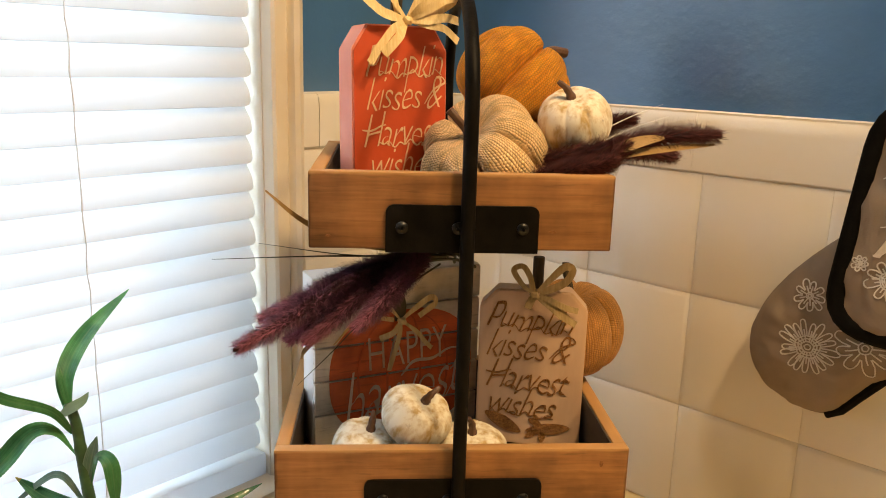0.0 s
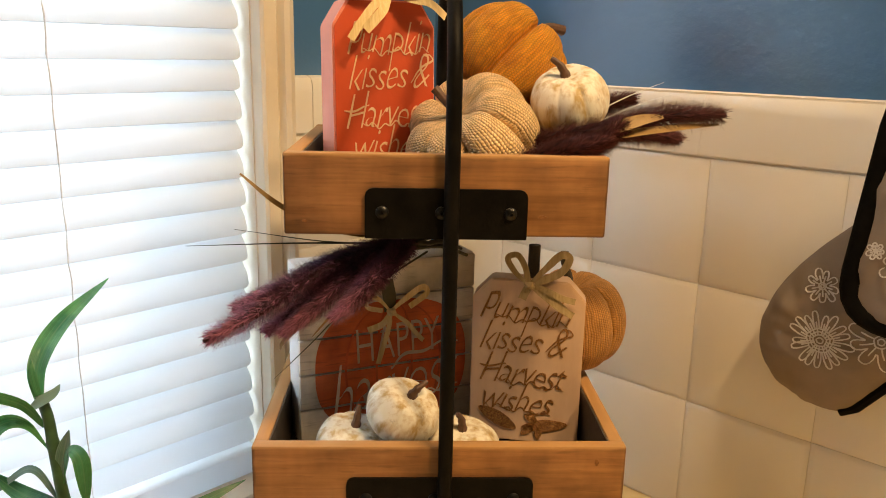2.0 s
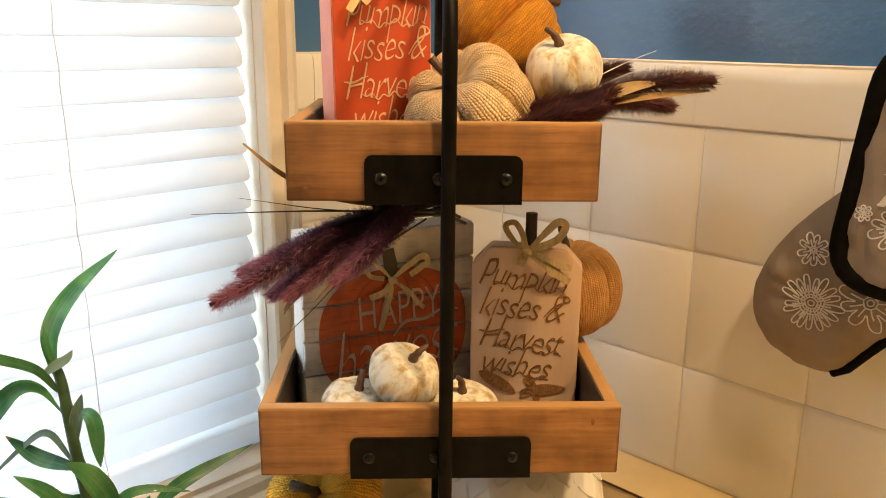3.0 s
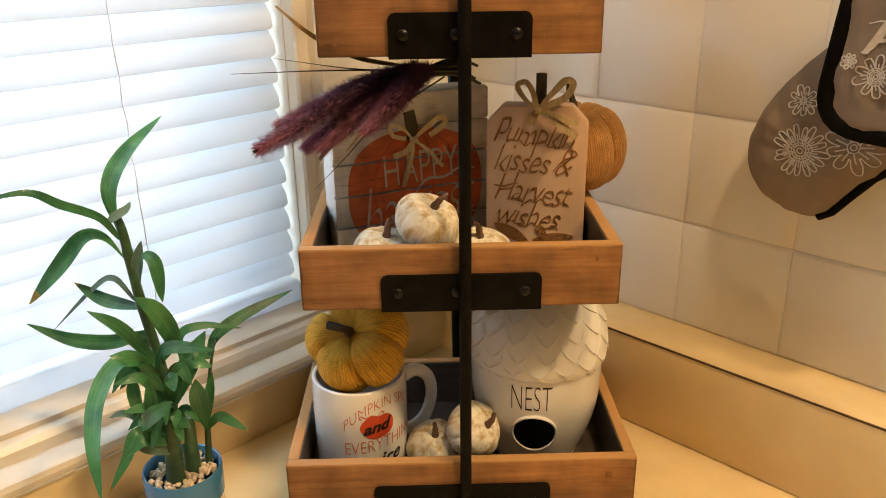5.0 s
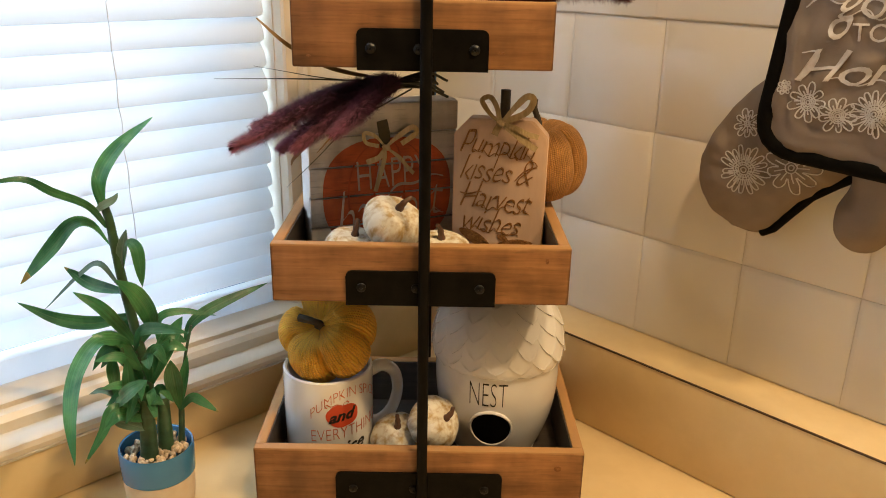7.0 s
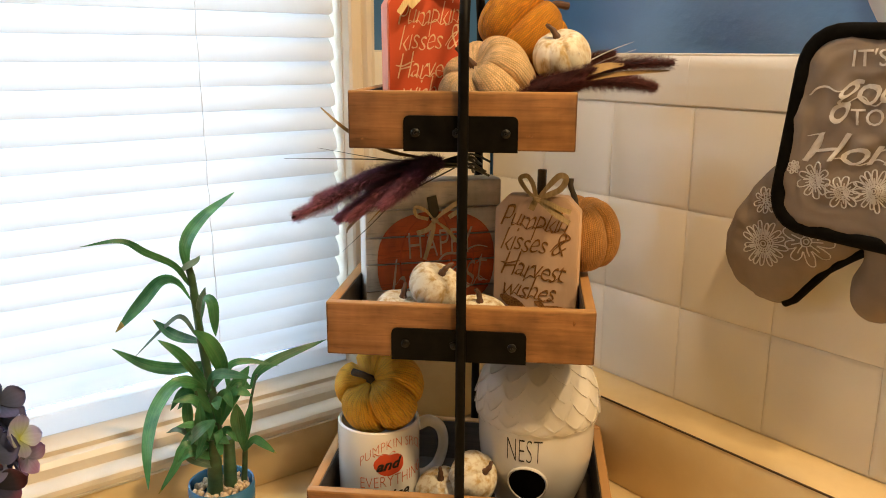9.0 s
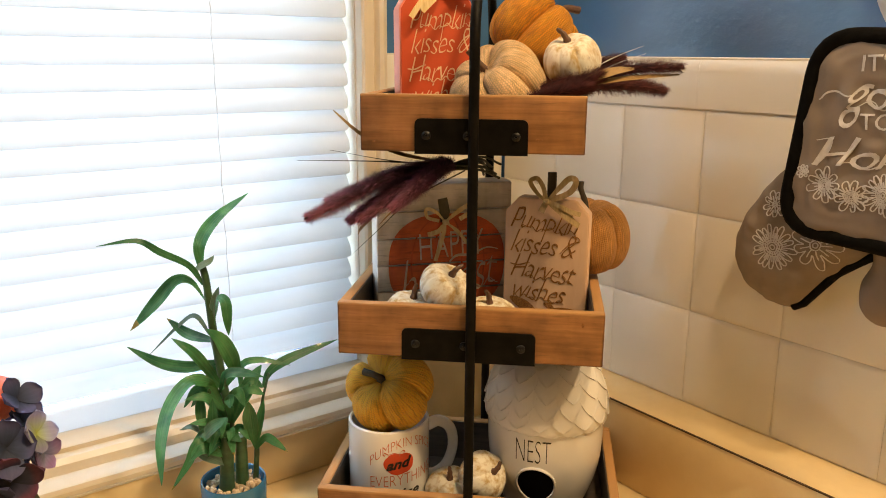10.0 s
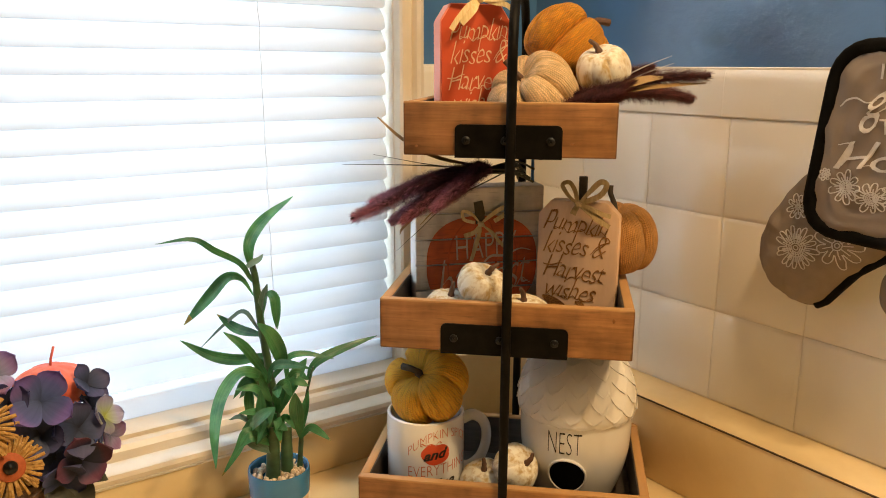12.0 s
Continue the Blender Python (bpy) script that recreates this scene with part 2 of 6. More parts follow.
M["white"] = mat("white_paint", (0.80, 0.77, 0.70), 0.4, c2=(0.72, 0.68, 0.60), scale=8, bump=0.15, bump_scale=120)
M["trim"] = mat("cream_trim_paint", (0.80, 0.73, 0.61), 0.32, c2=(0.71, 0.63, 0.50), scale=9, bump=0.2, bump_scale=90, stretch=(1, 1, 1))
M["counter"] = mat("cream_laminate", (0.76, 0.595, 0.325), 0.33, c2=(0.73, 0.565, 0.30), scale=30, low=0.4, high=0.6, bump=0.06, bump_scale=500, rough_var=0.08)
M["seam"] = mat("dark_laminate_seam", (0.05, 0.03, 0.02), 0.6, c2=(0.09, 0.05, 0.03), scale=80)
M["slat"] = translucent("white_blind_slat", (0.80, 0.81, 0.82), 0.58, 0.45, c2=(0.76, 0.77, 0.78), scale=3, stretch=(1, 0.4, 4))
M["cord"] = mat("grey_cord", (0.80, 0.80, 0.80), 0.8, c2=(0.68, 0.68, 0.68), scale=400)
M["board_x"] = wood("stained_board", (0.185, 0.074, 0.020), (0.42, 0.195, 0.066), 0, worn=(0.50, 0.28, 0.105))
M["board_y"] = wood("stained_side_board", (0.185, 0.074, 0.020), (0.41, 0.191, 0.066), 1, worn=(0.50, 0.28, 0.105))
M["knot"] = mat("dark_wood_knot", (0.15, 0.056, 0.014), 0.6, c2=(0.30, 0.125, 0.034), scale=400)
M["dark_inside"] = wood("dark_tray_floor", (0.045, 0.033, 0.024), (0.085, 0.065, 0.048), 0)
M["iron"] = mat("black_iron", (0.003, 0.0026, 0.0023), 0.5, 0.0, c2=(0.008, 0.0065, 0.005), scale=60, bump=0.25, bump_scale=400, rough_var=0.12, spec=0.10)
M["screw"] = mat("black_screw", (0.012, 0.012, 0.012), 0.28, 0.7, c2=(0.03, 0.03, 0.03), scale=300)
M["orange_paint"] = mat("orange_painted_wood", (0.62, 0.085, 0.022), 0.5, c2=(0.55, 0.07, 0.018), scale=14, bump=0.2, bump_scale=160)
# the tag's edges get a paler coral than its orange face
M["coral_edge"] = mat("coral_tag_edge", (0.85, 0.30, 0.20), 0.5, c2=(0.78, 0.25, 0.165), scale=20, bump=0.2, bump_scale=160)
M["cream_ink"] = mat("cream_lettering", (0.84, 0.60, 0.37), 0.5, c2=(0.76, 0.52, 0.30), scale=120)
M["tan_wood"] = mat("blush_painted_wood", (0.70, 0.485, 0.32), 0.6, c2=(0.62, 0.415, 0.265), scale=1, stretch=(60, 60, 14), bump=0.25, bump_scale=3, bump_dist=0.0008)
M["glitter"] = mat("copper_glitter", (0.17, 0.055, 0.012), 0.3, 0.4, c2=(0.56, 0.27, 0.08), scale=1100, bump=1.0, bump_scale=1500, bump_dist=0.002)
M["raffia"] = mat("cream_raffia", (0.84, 0.68, 0.38), 0.6, c2=(0.70, 0.52, 0.24), scale=1, stretch=(500, 500, 40), bump=0.4, bump_scale=2)
M["ribbon"] = mat("olive_raffia", (0.42, 0.31, 0.15), 0.55, c2=(0.30, 0.21, 0.09), scale=1, stretch=(500, 500, 40), bump=0.4, bump_scale=2)
M["stick"] = mat("dark_twig", (0.035, 0.028, 0.018), 0.75, c2=(0.07, 0.05, 0.03), scale=1, stretch=(300, 300, 30), bump=0.6, bump_scale=2)
M["plank"] = wood("whitewashed_plank", (0.72, 0.66, 0.59), (0.84, 0.79, 0.72), 0, 0.65)
M["sign_edge"] = mat("white_block_edge", (0.85, 0.85, 0.85), 0.5, c2=(0.80, 0.80, 0.80), scale=30)
M["pumpkin_paint"] = wood("painted_pumpkin", (0.70, 0.130, 0.034), (0.84, 0.180, 0.052), 0, 0.6)
M["rib_paint"] = wood("painted_pumpkin_rib", (0.58, 0.100, 0.027), (0.70, 0.140, 0.040), 2, 0.6)
M["stem_paint"] = mat("painted_stem", (0.09, 0.08, 0.045), 0.6, c2=(0.06, 0.055, 0.03), scale=60)
M["sign_ink"] = mat("white_lettering", (0.80, 0.66, 0.54), 0.6, c2=(0.70, 0.56, 0.44), scale=200)
M["orange_burlap"] = weave("orange_burlap", (0.84, 0.36, 0.018), (0.68, 0.25, 0.012), depth=0.0020, gap_shade=0.64)
M["tan_burlap"] = weave("natural_burlap", (0.88, 0.62, 0.34), (0.72, 0.47, 0.22), gap_shade=0.76, depth=0.0018)
M["brown_burlap"] = weave("brown_burlap", (0.62, 0.30, 0.08), (0.50, 0.23, 0.055), depth=0.0020, gap_shade=0.62)
M["gold_knit"] = weave("mustard_knit", (0.98, 0.55, 0.050), (0.94, 0.48, 0.036), depth=0.0026, gap_shade=0.80)
M["pumpkin_stem"] = mat("brown_pumpkin_stem", (0.13, 0.065, 0.038), 0.5, c2=(0.07, 0.035, 0.02), scale=1, stretch=(250, 250, 60), bump=0.5, bump_scale=2)
M["speckled"] = mat("whitewashed_pumpkin", (0.82, 0.78, 0.66), 0.6, c2=(0.50, 0.35, 0.14), scale=1, stretch=(140, 140, 50), low=0.45, high=0.67, bump=0.4, bump_scale=2.2)
smeared(M["speckled"], (0.24, 0.19, 0.15), 60, 0.58, 0.68, 0.65)
M["ceramic"] = mat("white_ceramic", (0.80, 0.78, 0.74), 0.24, c2=(0.76, 0.74, 0.69), scale=12, coat=0.35)
M["mug_glaze"] = mat("white_mug_glaze", (0.88, 0.875, 0.86), 0.12, c2=(0.86, 0.855, 0.84), scale=12, coat=0.6)
M["black_ink"] = mat("black_print", (0.012, 0.011, 0.010), 0.4, c2=(0.02, 0.018, 0.016), scale=60)
# near-black colour that stands in for the shade inside the birdhouse
M["hole"] = mat("hole_shade_black", (0.003, 0.0025, 0.002), 0.9, c2=(0.006, 0.005, 0.004), scale=40, spec=0.05)
M["red_ink"] = mat("rust_print", (0.62, 0.17, 0.09), 0.4, c2=(0.55, 0.14, 0.07), scale=60)
M["pumpkin_ink"] = mat("orange_print", (0.72, 0.09, 0.03), 0.4, c2=(0.64, 0.08, 0.025), scale=60)
M["plume"] = mat("burgundy_plume", (0.130, 0.022, 0.062), 0.7, c2=(0.66, 0.25, 0.38), scale=320, low=0.3, high=0.7, sheen=0.15)
M["plume_base"] = mat("dark_purple_plume", (0.022, 0.007, 0.018), 0.7, c2=(0.13, 0.030, 0.085), scale=320)
M["plume_core"] = mat("dark_burgundy_stem", (0.030, 0.010, 0.018), 0.8, c2=(0.05, 0.015, 0.025), scale=120)
M["plume_brown"] = mat("dark_brown_plume", (0.030, 0.008, 0.010), 0.8, c2=(0.20, 0.055, 0.055), scale=300)
for key in ("plume", "plume_base", "plume_brown"):
    by_hair(M[key])
M["grass"] = mat("dark_dried_grass", (0.020, 0.024, 0.020), 0.6, c2=(0.05, 0.05, 0.03), scale=60)
M["straw"] = mat("yellow_dried_blade", (0.38, 0.24, 0.09), 0.6, c2=(0.26, 0.16, 0.055), scale=60)
M["leaf"] = veined(translucent("bamboo_leaf", (0.052, 0.220, 0.100), 0.44, 0.25, c2=(0.130, 0.39, 0.150), scale=45, stretch=(1, 1, 0.5), random_value=0.25, coat=0.25), rib=(0.17, 0.33, 0.15))
M["leaf_grey"] = veined(translucent("grey_green_leaf", (0.12, 0.23, 0.16), 0.25, 0.4, c2=(0.19, 0.31, 0.22), scale=40, random_value=0.15), rib=(0.28, 0.38, 0.28))
M["leaf_tip"] = translucent("yellowed_leaf_tip", (0.40, 0.36, 0.08), 0.25, 0.5, c2=(0.30, 0.24, 0.05), scale=80)
M["cane"] = mat("green_cane", (0.055, 0.135, 0.058), 0.38, c2=(0.026, 0.060, 0.026), scale=30, stretch=(1, 1, 2.4), bump=0.2, bump_scale=90)
M["pot_blue"] = mat("blue_pot_glaze", (0.045, 0.215, 0.45), 0.25, c2=(0.038, 0.185, 0.40), scale=20, coat=0.4)
M["pot_cream"] = mat("cream_stoneware", (0.72, 0.62, 0.48), 0.6, c2=(0.66, 0.55, 0.41), scale=60, bump=0.15, bump_scale=500)
M["pebble"] = mat("mixed_pebble", (0.33, 0.19, 0.085), 0.4, c2=(0.78, 0.66, 0.48), scale=60, low=0.40, high=0.56, random_value=0.35)
M["mitt"] = mat("taupe_cotton", (0.265, 0.212, 0.165), 0.85, c2=(0.225, 0.178, 0.135), scale=16, bump=0.5, bump_scale=1200, bump_dist=0.0006, spec=0.25)
M["binding"] = mat("black_binding", (0.0028, 0.0028, 0.003), 0.75, c2=(0.006, 0.0055, 0.005), scale=90, bump=0.4, bump_scale=900, spec=0.07)
M["print_white"] = mat("white_fabric_print", (0.66, 0.62, 0.57), 0.75, c2=(0.56, 0.52, 0.47), scale=220)
M["hydrangea"] = petal_mat("dusky_hydrangea_petal", ((0.010, 0.017, 0.042), (0.030, 0.048, 0.115), (0.064, 0.086, 0.20), (0.105, 0.110, 0.26)))
M["hydrangea_wine"] = petal_mat("wine_petal", ((0.010, 0.014, 0.032), (0.028, 0.036, 0.080), (0.050, 0.046, 0.105), (0.17, 0.060, 0.12)))
M["hydrangea_mauve"] = petal_mat("mauve_petal", ((0.026, 0.048, 0.125), (0.070, 0.105, 0.27), (0.100, 0.120, 0.34), (0.200, 0.140, 0.42)))
M["hydrangea_pale"] = petal_mat("lilac_petal", ((0.30, 0.34, 0.46), (0.44, 0.46, 0.62), (0.52, 0.45, 0.66), (0.50, 0.33, 0.56)), 0.5)
M["hydrangea_green"] = petal_mat("lime_lilac_petal", ((0.52, 0.58, 0.10), (0.50, 0.58, 0.34), (0.48, 0.54, 0.56), (0.46, 0.45, 0.62)), 0.5)
M["sun_petal"] = mat("yellow_burlap_petal", (0.56, 0.34, 0.10), 0.8, c2=(0.38, 0.20, 0.05), scale=300, bump=0.5, bump_scale=600)
M["sun_eye"] = mat("orange_flower_eye", (0.46, 0.11, 0.03), 0.7, c2=(0.36, 0.08, 0.02), scale=200, bump=0.5, bump_scale=500)
M["coral"] = mat("coral_gourd", (0.82, 0.20, 0.11), 0.55, c2=(0.70, 0.12, 0.06), scale=60, bump=0.3, bump_scale=220)
M["wicker"] = mat("brown_wicker", (0.20, 0.11, 0.045), 0.7, c2=(0.11, 0.055, 0.02), scale=200, bump=0.6, bump_scale=300)
M["plaque"] = mat("white_plaque", (0.80, 0.78, 0.74), 0.45, c2=(0.74, 0.72, 0.68), scale=12, bump=0.1, bump_scale=80)
M["room"] = mat("beige_room_paint", (0.58, 0.53, 0.46), 0.6, c2=(0.52, 0.47, 0.41), scale=6, bump=0.1)
M["floor"] = mat("brown_floor", (0.22, 0.15, 0.09), 0.45, c2=(0.15, 0.10, 0.06), scale=6)
M["glass"] = bpy.data.materials.new("window_glass")
M["glass"].use_nodes = True
M["glass"].node_tree.nodes["Principled BSDF"].inputs["Transmission Weight"].default_value = 1.0
M["glass"].node_tree.nodes["Principled BSDF"].inputs["Roughness"].default_value = 0.0


# ---- mesh helpers ----
def finish(bm, angle=38):
    bmesh.ops.recalc_face_normals(bm, faces=bm.faces)
    for f in bm.faces:
        f.smooth = True
    for e in bm.edges:
        if len(e.link_faces) == 2 and e.calc_face_angle(0) > radians(angle):
            e.smooth = False


def to_mesh(name, bm, material, angle=38):
    finish(bm, angle)
    me = bpy.data.meshes.new(name)
    bm.to_mesh(me)
    bm.free()
    me.materials.append(material)
    return me


def part(name, bm, material, parent=None, label="", angle=38):
    ob = new(name, to_mesh(name, bm, material, angle))
    ob.parent = parent
    return tagged(ob, label)


def piece(name, me, parent, m=None):
    ob = new(name, me)
    ob.parent = parent
    if m is not None:
        ob.matrix_basis = m
    return ob


def root(name, m, label, category, group="", kind=""):
    ob = new(name)
    ob.empty_display_size = 0.02
    ob.matrix_basis = m
    return tagged(ob, label, category, group, kind)


def structure(name, bm, material, label, category="", angle=38):
    return tagged(part(name, bm, material, None, "", angle), label, category or name.split("_")[0], "", "structure")


def box(bm, a, b, bevel=0.0, seg=2, m=None):
    """A block between two corners, with rounded edges."""
    r = bmesh.ops.create_cube(bm, size=1)
    lo, hi = Vector(a), Vector(b)
    for v in r["verts"]:
        v.co = Vector([(lo[i] + hi[i]) / 2 + v.co[i] * (hi[i] - lo[i]) for i in range(3)])
    if bevel:
        edges = {e for v in r["verts"] for e in v.link_edges}
        made = bmesh.ops.bevel(bm, geom=list(edges), offset=bevel, segments=seg, affect="EDGES", profile=0.5)
        verts = list({v for f in made["faces"] for v in f.verts})
    else:
        verts = r["verts"]
    if m is not None:
        bmesh.ops.transform(bm, matrix=m, verts=verts)
    return verts


def rings(bm, loops, closed=True, cap=False):
    """Skin a list of rings of points (all of one length)."""
    vs = [[bm.verts.new(p) for p in ring] for ring in loops]
    n = len(vs[0])
    for a, b in zip(vs, vs[1:]):
        for i in range(n if closed else n - 1):
            j = (i + 1) % n
            bm.faces.new((a[i], a[j], b[j], b[i]))
    if cap:
        bm.faces.new(vs[0][::-1])
        bm.faces.new(vs[-1])
    return vs


def revolve(bm, profile, seg=48, centre=(0, 0, 0), cap=False):
    c = Vector(centre)
    return rings(bm, [[c + Vector((r * math.cos(2 * math.pi * k / seg), r * math.sin(2 * math.pi * k / seg), z)) for k in range(seg)] for r, z in profile], True, cap)


def catmull(pts, n=8, closed=False):
    P = [Vector(p) for p in pts]
    out, m = [], len(P)
    for i in range(m if closed else m - 1):
        if closed:
            p0, p1, p2, p3 = P[i - 1], P[i], P[(i + 1) % m], P[(i + 2) % m]
        else:
            p1, p2 = P[i], P[i + 1]
            p0, p3 = P[i - 1] if i else p1 * 2 - p2, P[i + 2] if i + 2 < m else p2 * 2 - p1
        for k in range(n):
            t = k / n
            out.append(0.5 * ((2 * p1) + (p2 - p0) * t + (2 * p0 - 5 * p1 + 4 * p2 - p3) * t * t + (3 * p1 - p0 - 3 * p2 + p3) * t ** 3))
    if not closed:
        out.append(P[-1])
    return out


def tube(bm, pts, radius, seg=10, cap=True):
    """A round rod along a line; radius is a number or a function of 0 to 1."""
    loops, n = [], len(pts)
    side = None
    for i, p in enumerate(pts):
        d = (Vector(pts[min(i + 1, n - 1)]) - Vector(pts[max(i - 1, 0)])).normalized()
        if side is None:
            side = d.orthogonal().normalized()
        side = (side - d * side.dot(d)).normalized()
        up = d.cross(side)
        r = radius(i / (n - 1)) if callable(radius) else radius
        loops.append([Vector(p) + (side * math.cos(a) + up * math.sin(a)) * r for a in [2 * math.pi * k / seg for k in range(seg)]])
    return rings(bm, loops, True, cap)


def strip(bm, pts, width, normal, thick=0.0006, fold=0.0):
    """A thin ribbon or leaf along a line: width is a function of 0 to 1, fold lifts its edges."""
    loops, n = [], len(pts)
    nr = Vector(normal).normalized()
    for i, p in enumerate(pts):
        d = (Vector(pts[min(i + 1, n - 1)]) - Vector(pts[max(i - 1, 0)])).normalized()
        s = d.cross(nr)
        s = s.normalized() if s.length > 1e-4 else d.orthogonal().normalized()
        up = s.cross(d).normalized()
        w = (width(i / (n - 1)) if callable(width) else width) / 2
        p = Vector(p)
        loops.append([p - s * w + up * fold * w, p - s * w * 0.5 + up * (thick + fold * w * 0.3), p + up * thick, p + s * w * 0.5 + up * (thick + fold * w * 0.3), p + s * w + up * fold * w,
                      p + s * w * 0.5 + up * fold * w * 0.3, p, p - s * w * 0.5 + up * fold * w * 0.3])
    return rings(bm, loops, True, True)


def strip_uv(bm, turn=0):
    """UV for a strip: u across, v along."""
    uv = bm.loops.layers.uv.new("UVMap")
    bm.verts.index_update()
    last = max(1, len(bm.verts) // 8 - 1)
    across = (0.001, 0.25, 0.5, 0.75, 0.999, 0.75, 0.5, 0.25)
    for f in bm.faces:
        for lp in f.loops:
            lp[uv].uv = (across[lp.vert.index % 8] + turn, lp.vert.index // 8 / last)


def lettering(parent, body, material, put, w, h, shear=0.0, thick=0.0006, bounce=0.0, fat=0.0, label="", fine=False, reach=(1.0, 1.0), joins=0, tight=1.0, swashes=()):
    """A word in the built-in font, fitted to w by h and laid on a surface by put(x, y, z).

    reach stretches what rises over or hangs under the small letters, joins draws the script's connecting
    stroke from that letter on, and each swash is a free stroke in units of the word's box."""
    cu = bpy.data.curves.new("lettering", "FONT")
    cu.body, cu.shear, cu.extrude, cu.resolution_u, cu.offset, cu.space_character = body, shear, 0.5, 3, fat, tight
    ob = new("lettering", cu)
    me = bpy.data.meshes.new_from_object(ob.evaluated_get(bpy.context.evaluated_depsgraph_get()))
    bpy.data.objects.remove(ob)
    bm = bmesh.new()
    bm.from_mesh(me)
    bpy.data.meshes.remove(me)
    for v in bm.verts:
        lean = shear * 0.6 * v.co.y
        if v.co.y > 0.38:
            v.co.y = 0.38 + (v.co.y - 0.38) * reach[0]
        elif v.co.y < 0:
            v.co.y *= reach[1]
        v.co.x += shear * 0.6 * v.co.y - lean
    xs, ys = [v.co.x for v in bm.verts], [v.co.y for v in bm.verts]
    x0, x1, y0, y1 = min(xs), max(xs), min(ys), max(ys)

    def stroke(pts, width):
        loops, n = [], len(pts)
        for i, p in enumerate(pts):
            d = (pts[min(i + 1, n - 1)] - pts[max(i - 1, 0)]).normalized()
            k = width * (0.25 + 0.75 * math.sin(math.pi * min(0.94, 0.06 + i / (n - 1))) ** 0.7)
            side = Vector((-d.y, d.x, 0)) * k
            loops.append([p - side + Vector((0, 0, z)) if e < 0 else p + side + Vector((0, 0, z)) for e, z in ((-1, -0.5), (1, -0.5), (1, 0.42), (-1, 0.42))])
        rings(bm, loops, True, True)

    if joins:
        step = (x1 - x0) / len(body)
        a, b = x0 + step * joins, x1 - step * 0.15
        stroke([Vector((a + (b - a) * i / 60, 0.07 + 0.05 * math.sin(2 * math.pi * (a + (b - a) * i / 60 - x0) / step), 0)) for i in range(61)], 0.016)
    for line in swashes:
        stroke(catmull([(x0 + (px + 0.5) * (x1 - x0), y0 + (py + 0.5) * (y1 - y0), 0) for px, py in line], 10), 0.024)
    if fine:
        bmesh.ops.triangulate(bm, faces=bm.faces)
        for reach_len in (0.16, 0.08):
            bmesh.ops.subdivide_edges(bm, edges=[e for e in bm.edges if e.calc_length() > reach_len and abs(e.verts[0].co.z - e.verts[1].co.z) < 0.5], cuts=1)
            bmesh.ops.triangulate(bm, faces=bm.faces)
    for v in bm.verts:
        x = ((v.co.x - x0) / (x1 - x0) - 0.5) * w
        y = ((v.co.y - y0) / (y1 - y0) - 0.5) * h + bounce * h * math.sin(x / w * 19)
        v.co = put(x, y, (v.co.z + 0.5) * thick)
    return part("lettering", bm, material, parent, label, 60)


def axis_turn(direction):
    return Vector((0, 0, 1)).rotation_difference(Vector(direction).normalized()).to_matrix().to_4x4()


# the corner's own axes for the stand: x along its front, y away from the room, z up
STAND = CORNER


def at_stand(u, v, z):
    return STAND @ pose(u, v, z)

# ---- the room ----
X0, Y0 = -0.635, 0.735          # tile faces of the window wall and the tiled wall
OPEN_A, OPEN_B, SILL, HEAD = -0.62, 0.506, 0.088, 1.25   # window opening
TOP, FLOOR = 1.5, -0.91

bm = bmesh.new()
box(bm, (X0 - 0.15, -2.4, FLOOR), (X0 - 0.006, OPEN_A, TOP))
box(bm, (X0 - 0.15, OPEN_B, FLOOR), (X0 - 0.006, Y0 + 0.006, TOP))
box(bm, (X0 - 0.15, OPEN_A, FLOOR), (X0 - 0.006, OPEN_B, SILL))
box(bm, (X0 - 0.15, OPEN_A, HEAD), (X0 - 0.006, OPEN_B, TOP))
structure("wall_west", bm, M["blue"], "blue painted wall with the window", "wall")
bm = bmesh.new()
box(bm, (X0 - 0.15, Y0 + 0.006, FLOOR), (2.4, Y0 + 0.15, TOP))
structure("wall_north", bm, M["blue"], "blue painted wall above cream tiles", "wall")
bm = bmesh.new()
box(bm, (2.4, -2.4, FLOOR), (2.5, Y0 + 0.15, TOP))
structure("wall_east", bm, M["room"], "plain beige wall closing the room", "wall")
bm = bmesh.new()
box(bm, (X0 - 0.15, -2.5, FLOOR), (2.5, -2.4, TOP))
structure("wall_south", bm, M["room"], "plain beige wall closing the room", "wall")
bm = bmesh.new()
box(bm, (X0 - 0.15, -2.5, TOP), (2.5, Y0 + 0.15, TOP + 0.1))
structure("ceiling", bm, M["white"], "plain white ceiling", "ceiling")
bm = bmesh.new()
box(bm, (X0 - 0.15, -2.5, FLOOR - 0.1), (2.5, Y0 + 0.15, FLOOR))
structure("floor", bm, M["floor"], "plain brown floor", "floor")

# countertop in the corner, with its backsplashes
SPX, SPY = -0.575, 0.675
bm = bmesh.new()
box(bm, (X0 - 0.006, -1.6, -0.04), (0.04, Y0 + 0.006, 0.0), 0.003)
structure("countertop", bm, M["counter"], "cream laminate countertop in the window corner", "countertop")
bm = bmesh.new()
box(bm, (0.04, 0.04, -0.04), (1.7, Y0 + 0.006, -0.0005), 0.003)
structure("countertop", bm, M["counter"], "cream laminate countertop along the tiled wall", "countertop")
bm = bmesh.new()
box(bm, (X0 - 0.006, -1.58, FLOOR), (0.01, Y0 + 0.006, -0.0405))
box(bm, (0.0105, 0.07, FLOOR), (1.68, Y0 + 0.006, -0.0410))
structure("wall_under_counter", bm, M["room"], "plain beige panel closing the space under the countertop", "wall")
bm = bmesh.new()
box(bm, (SPX, SPY, 0.0005), (1.7, Y0 + 0.004, 0.0985), 0.0015)
back = structure("backsplash", bm, M["counter"], "cream laminate backsplash ledge under the tiles", "backsplash")
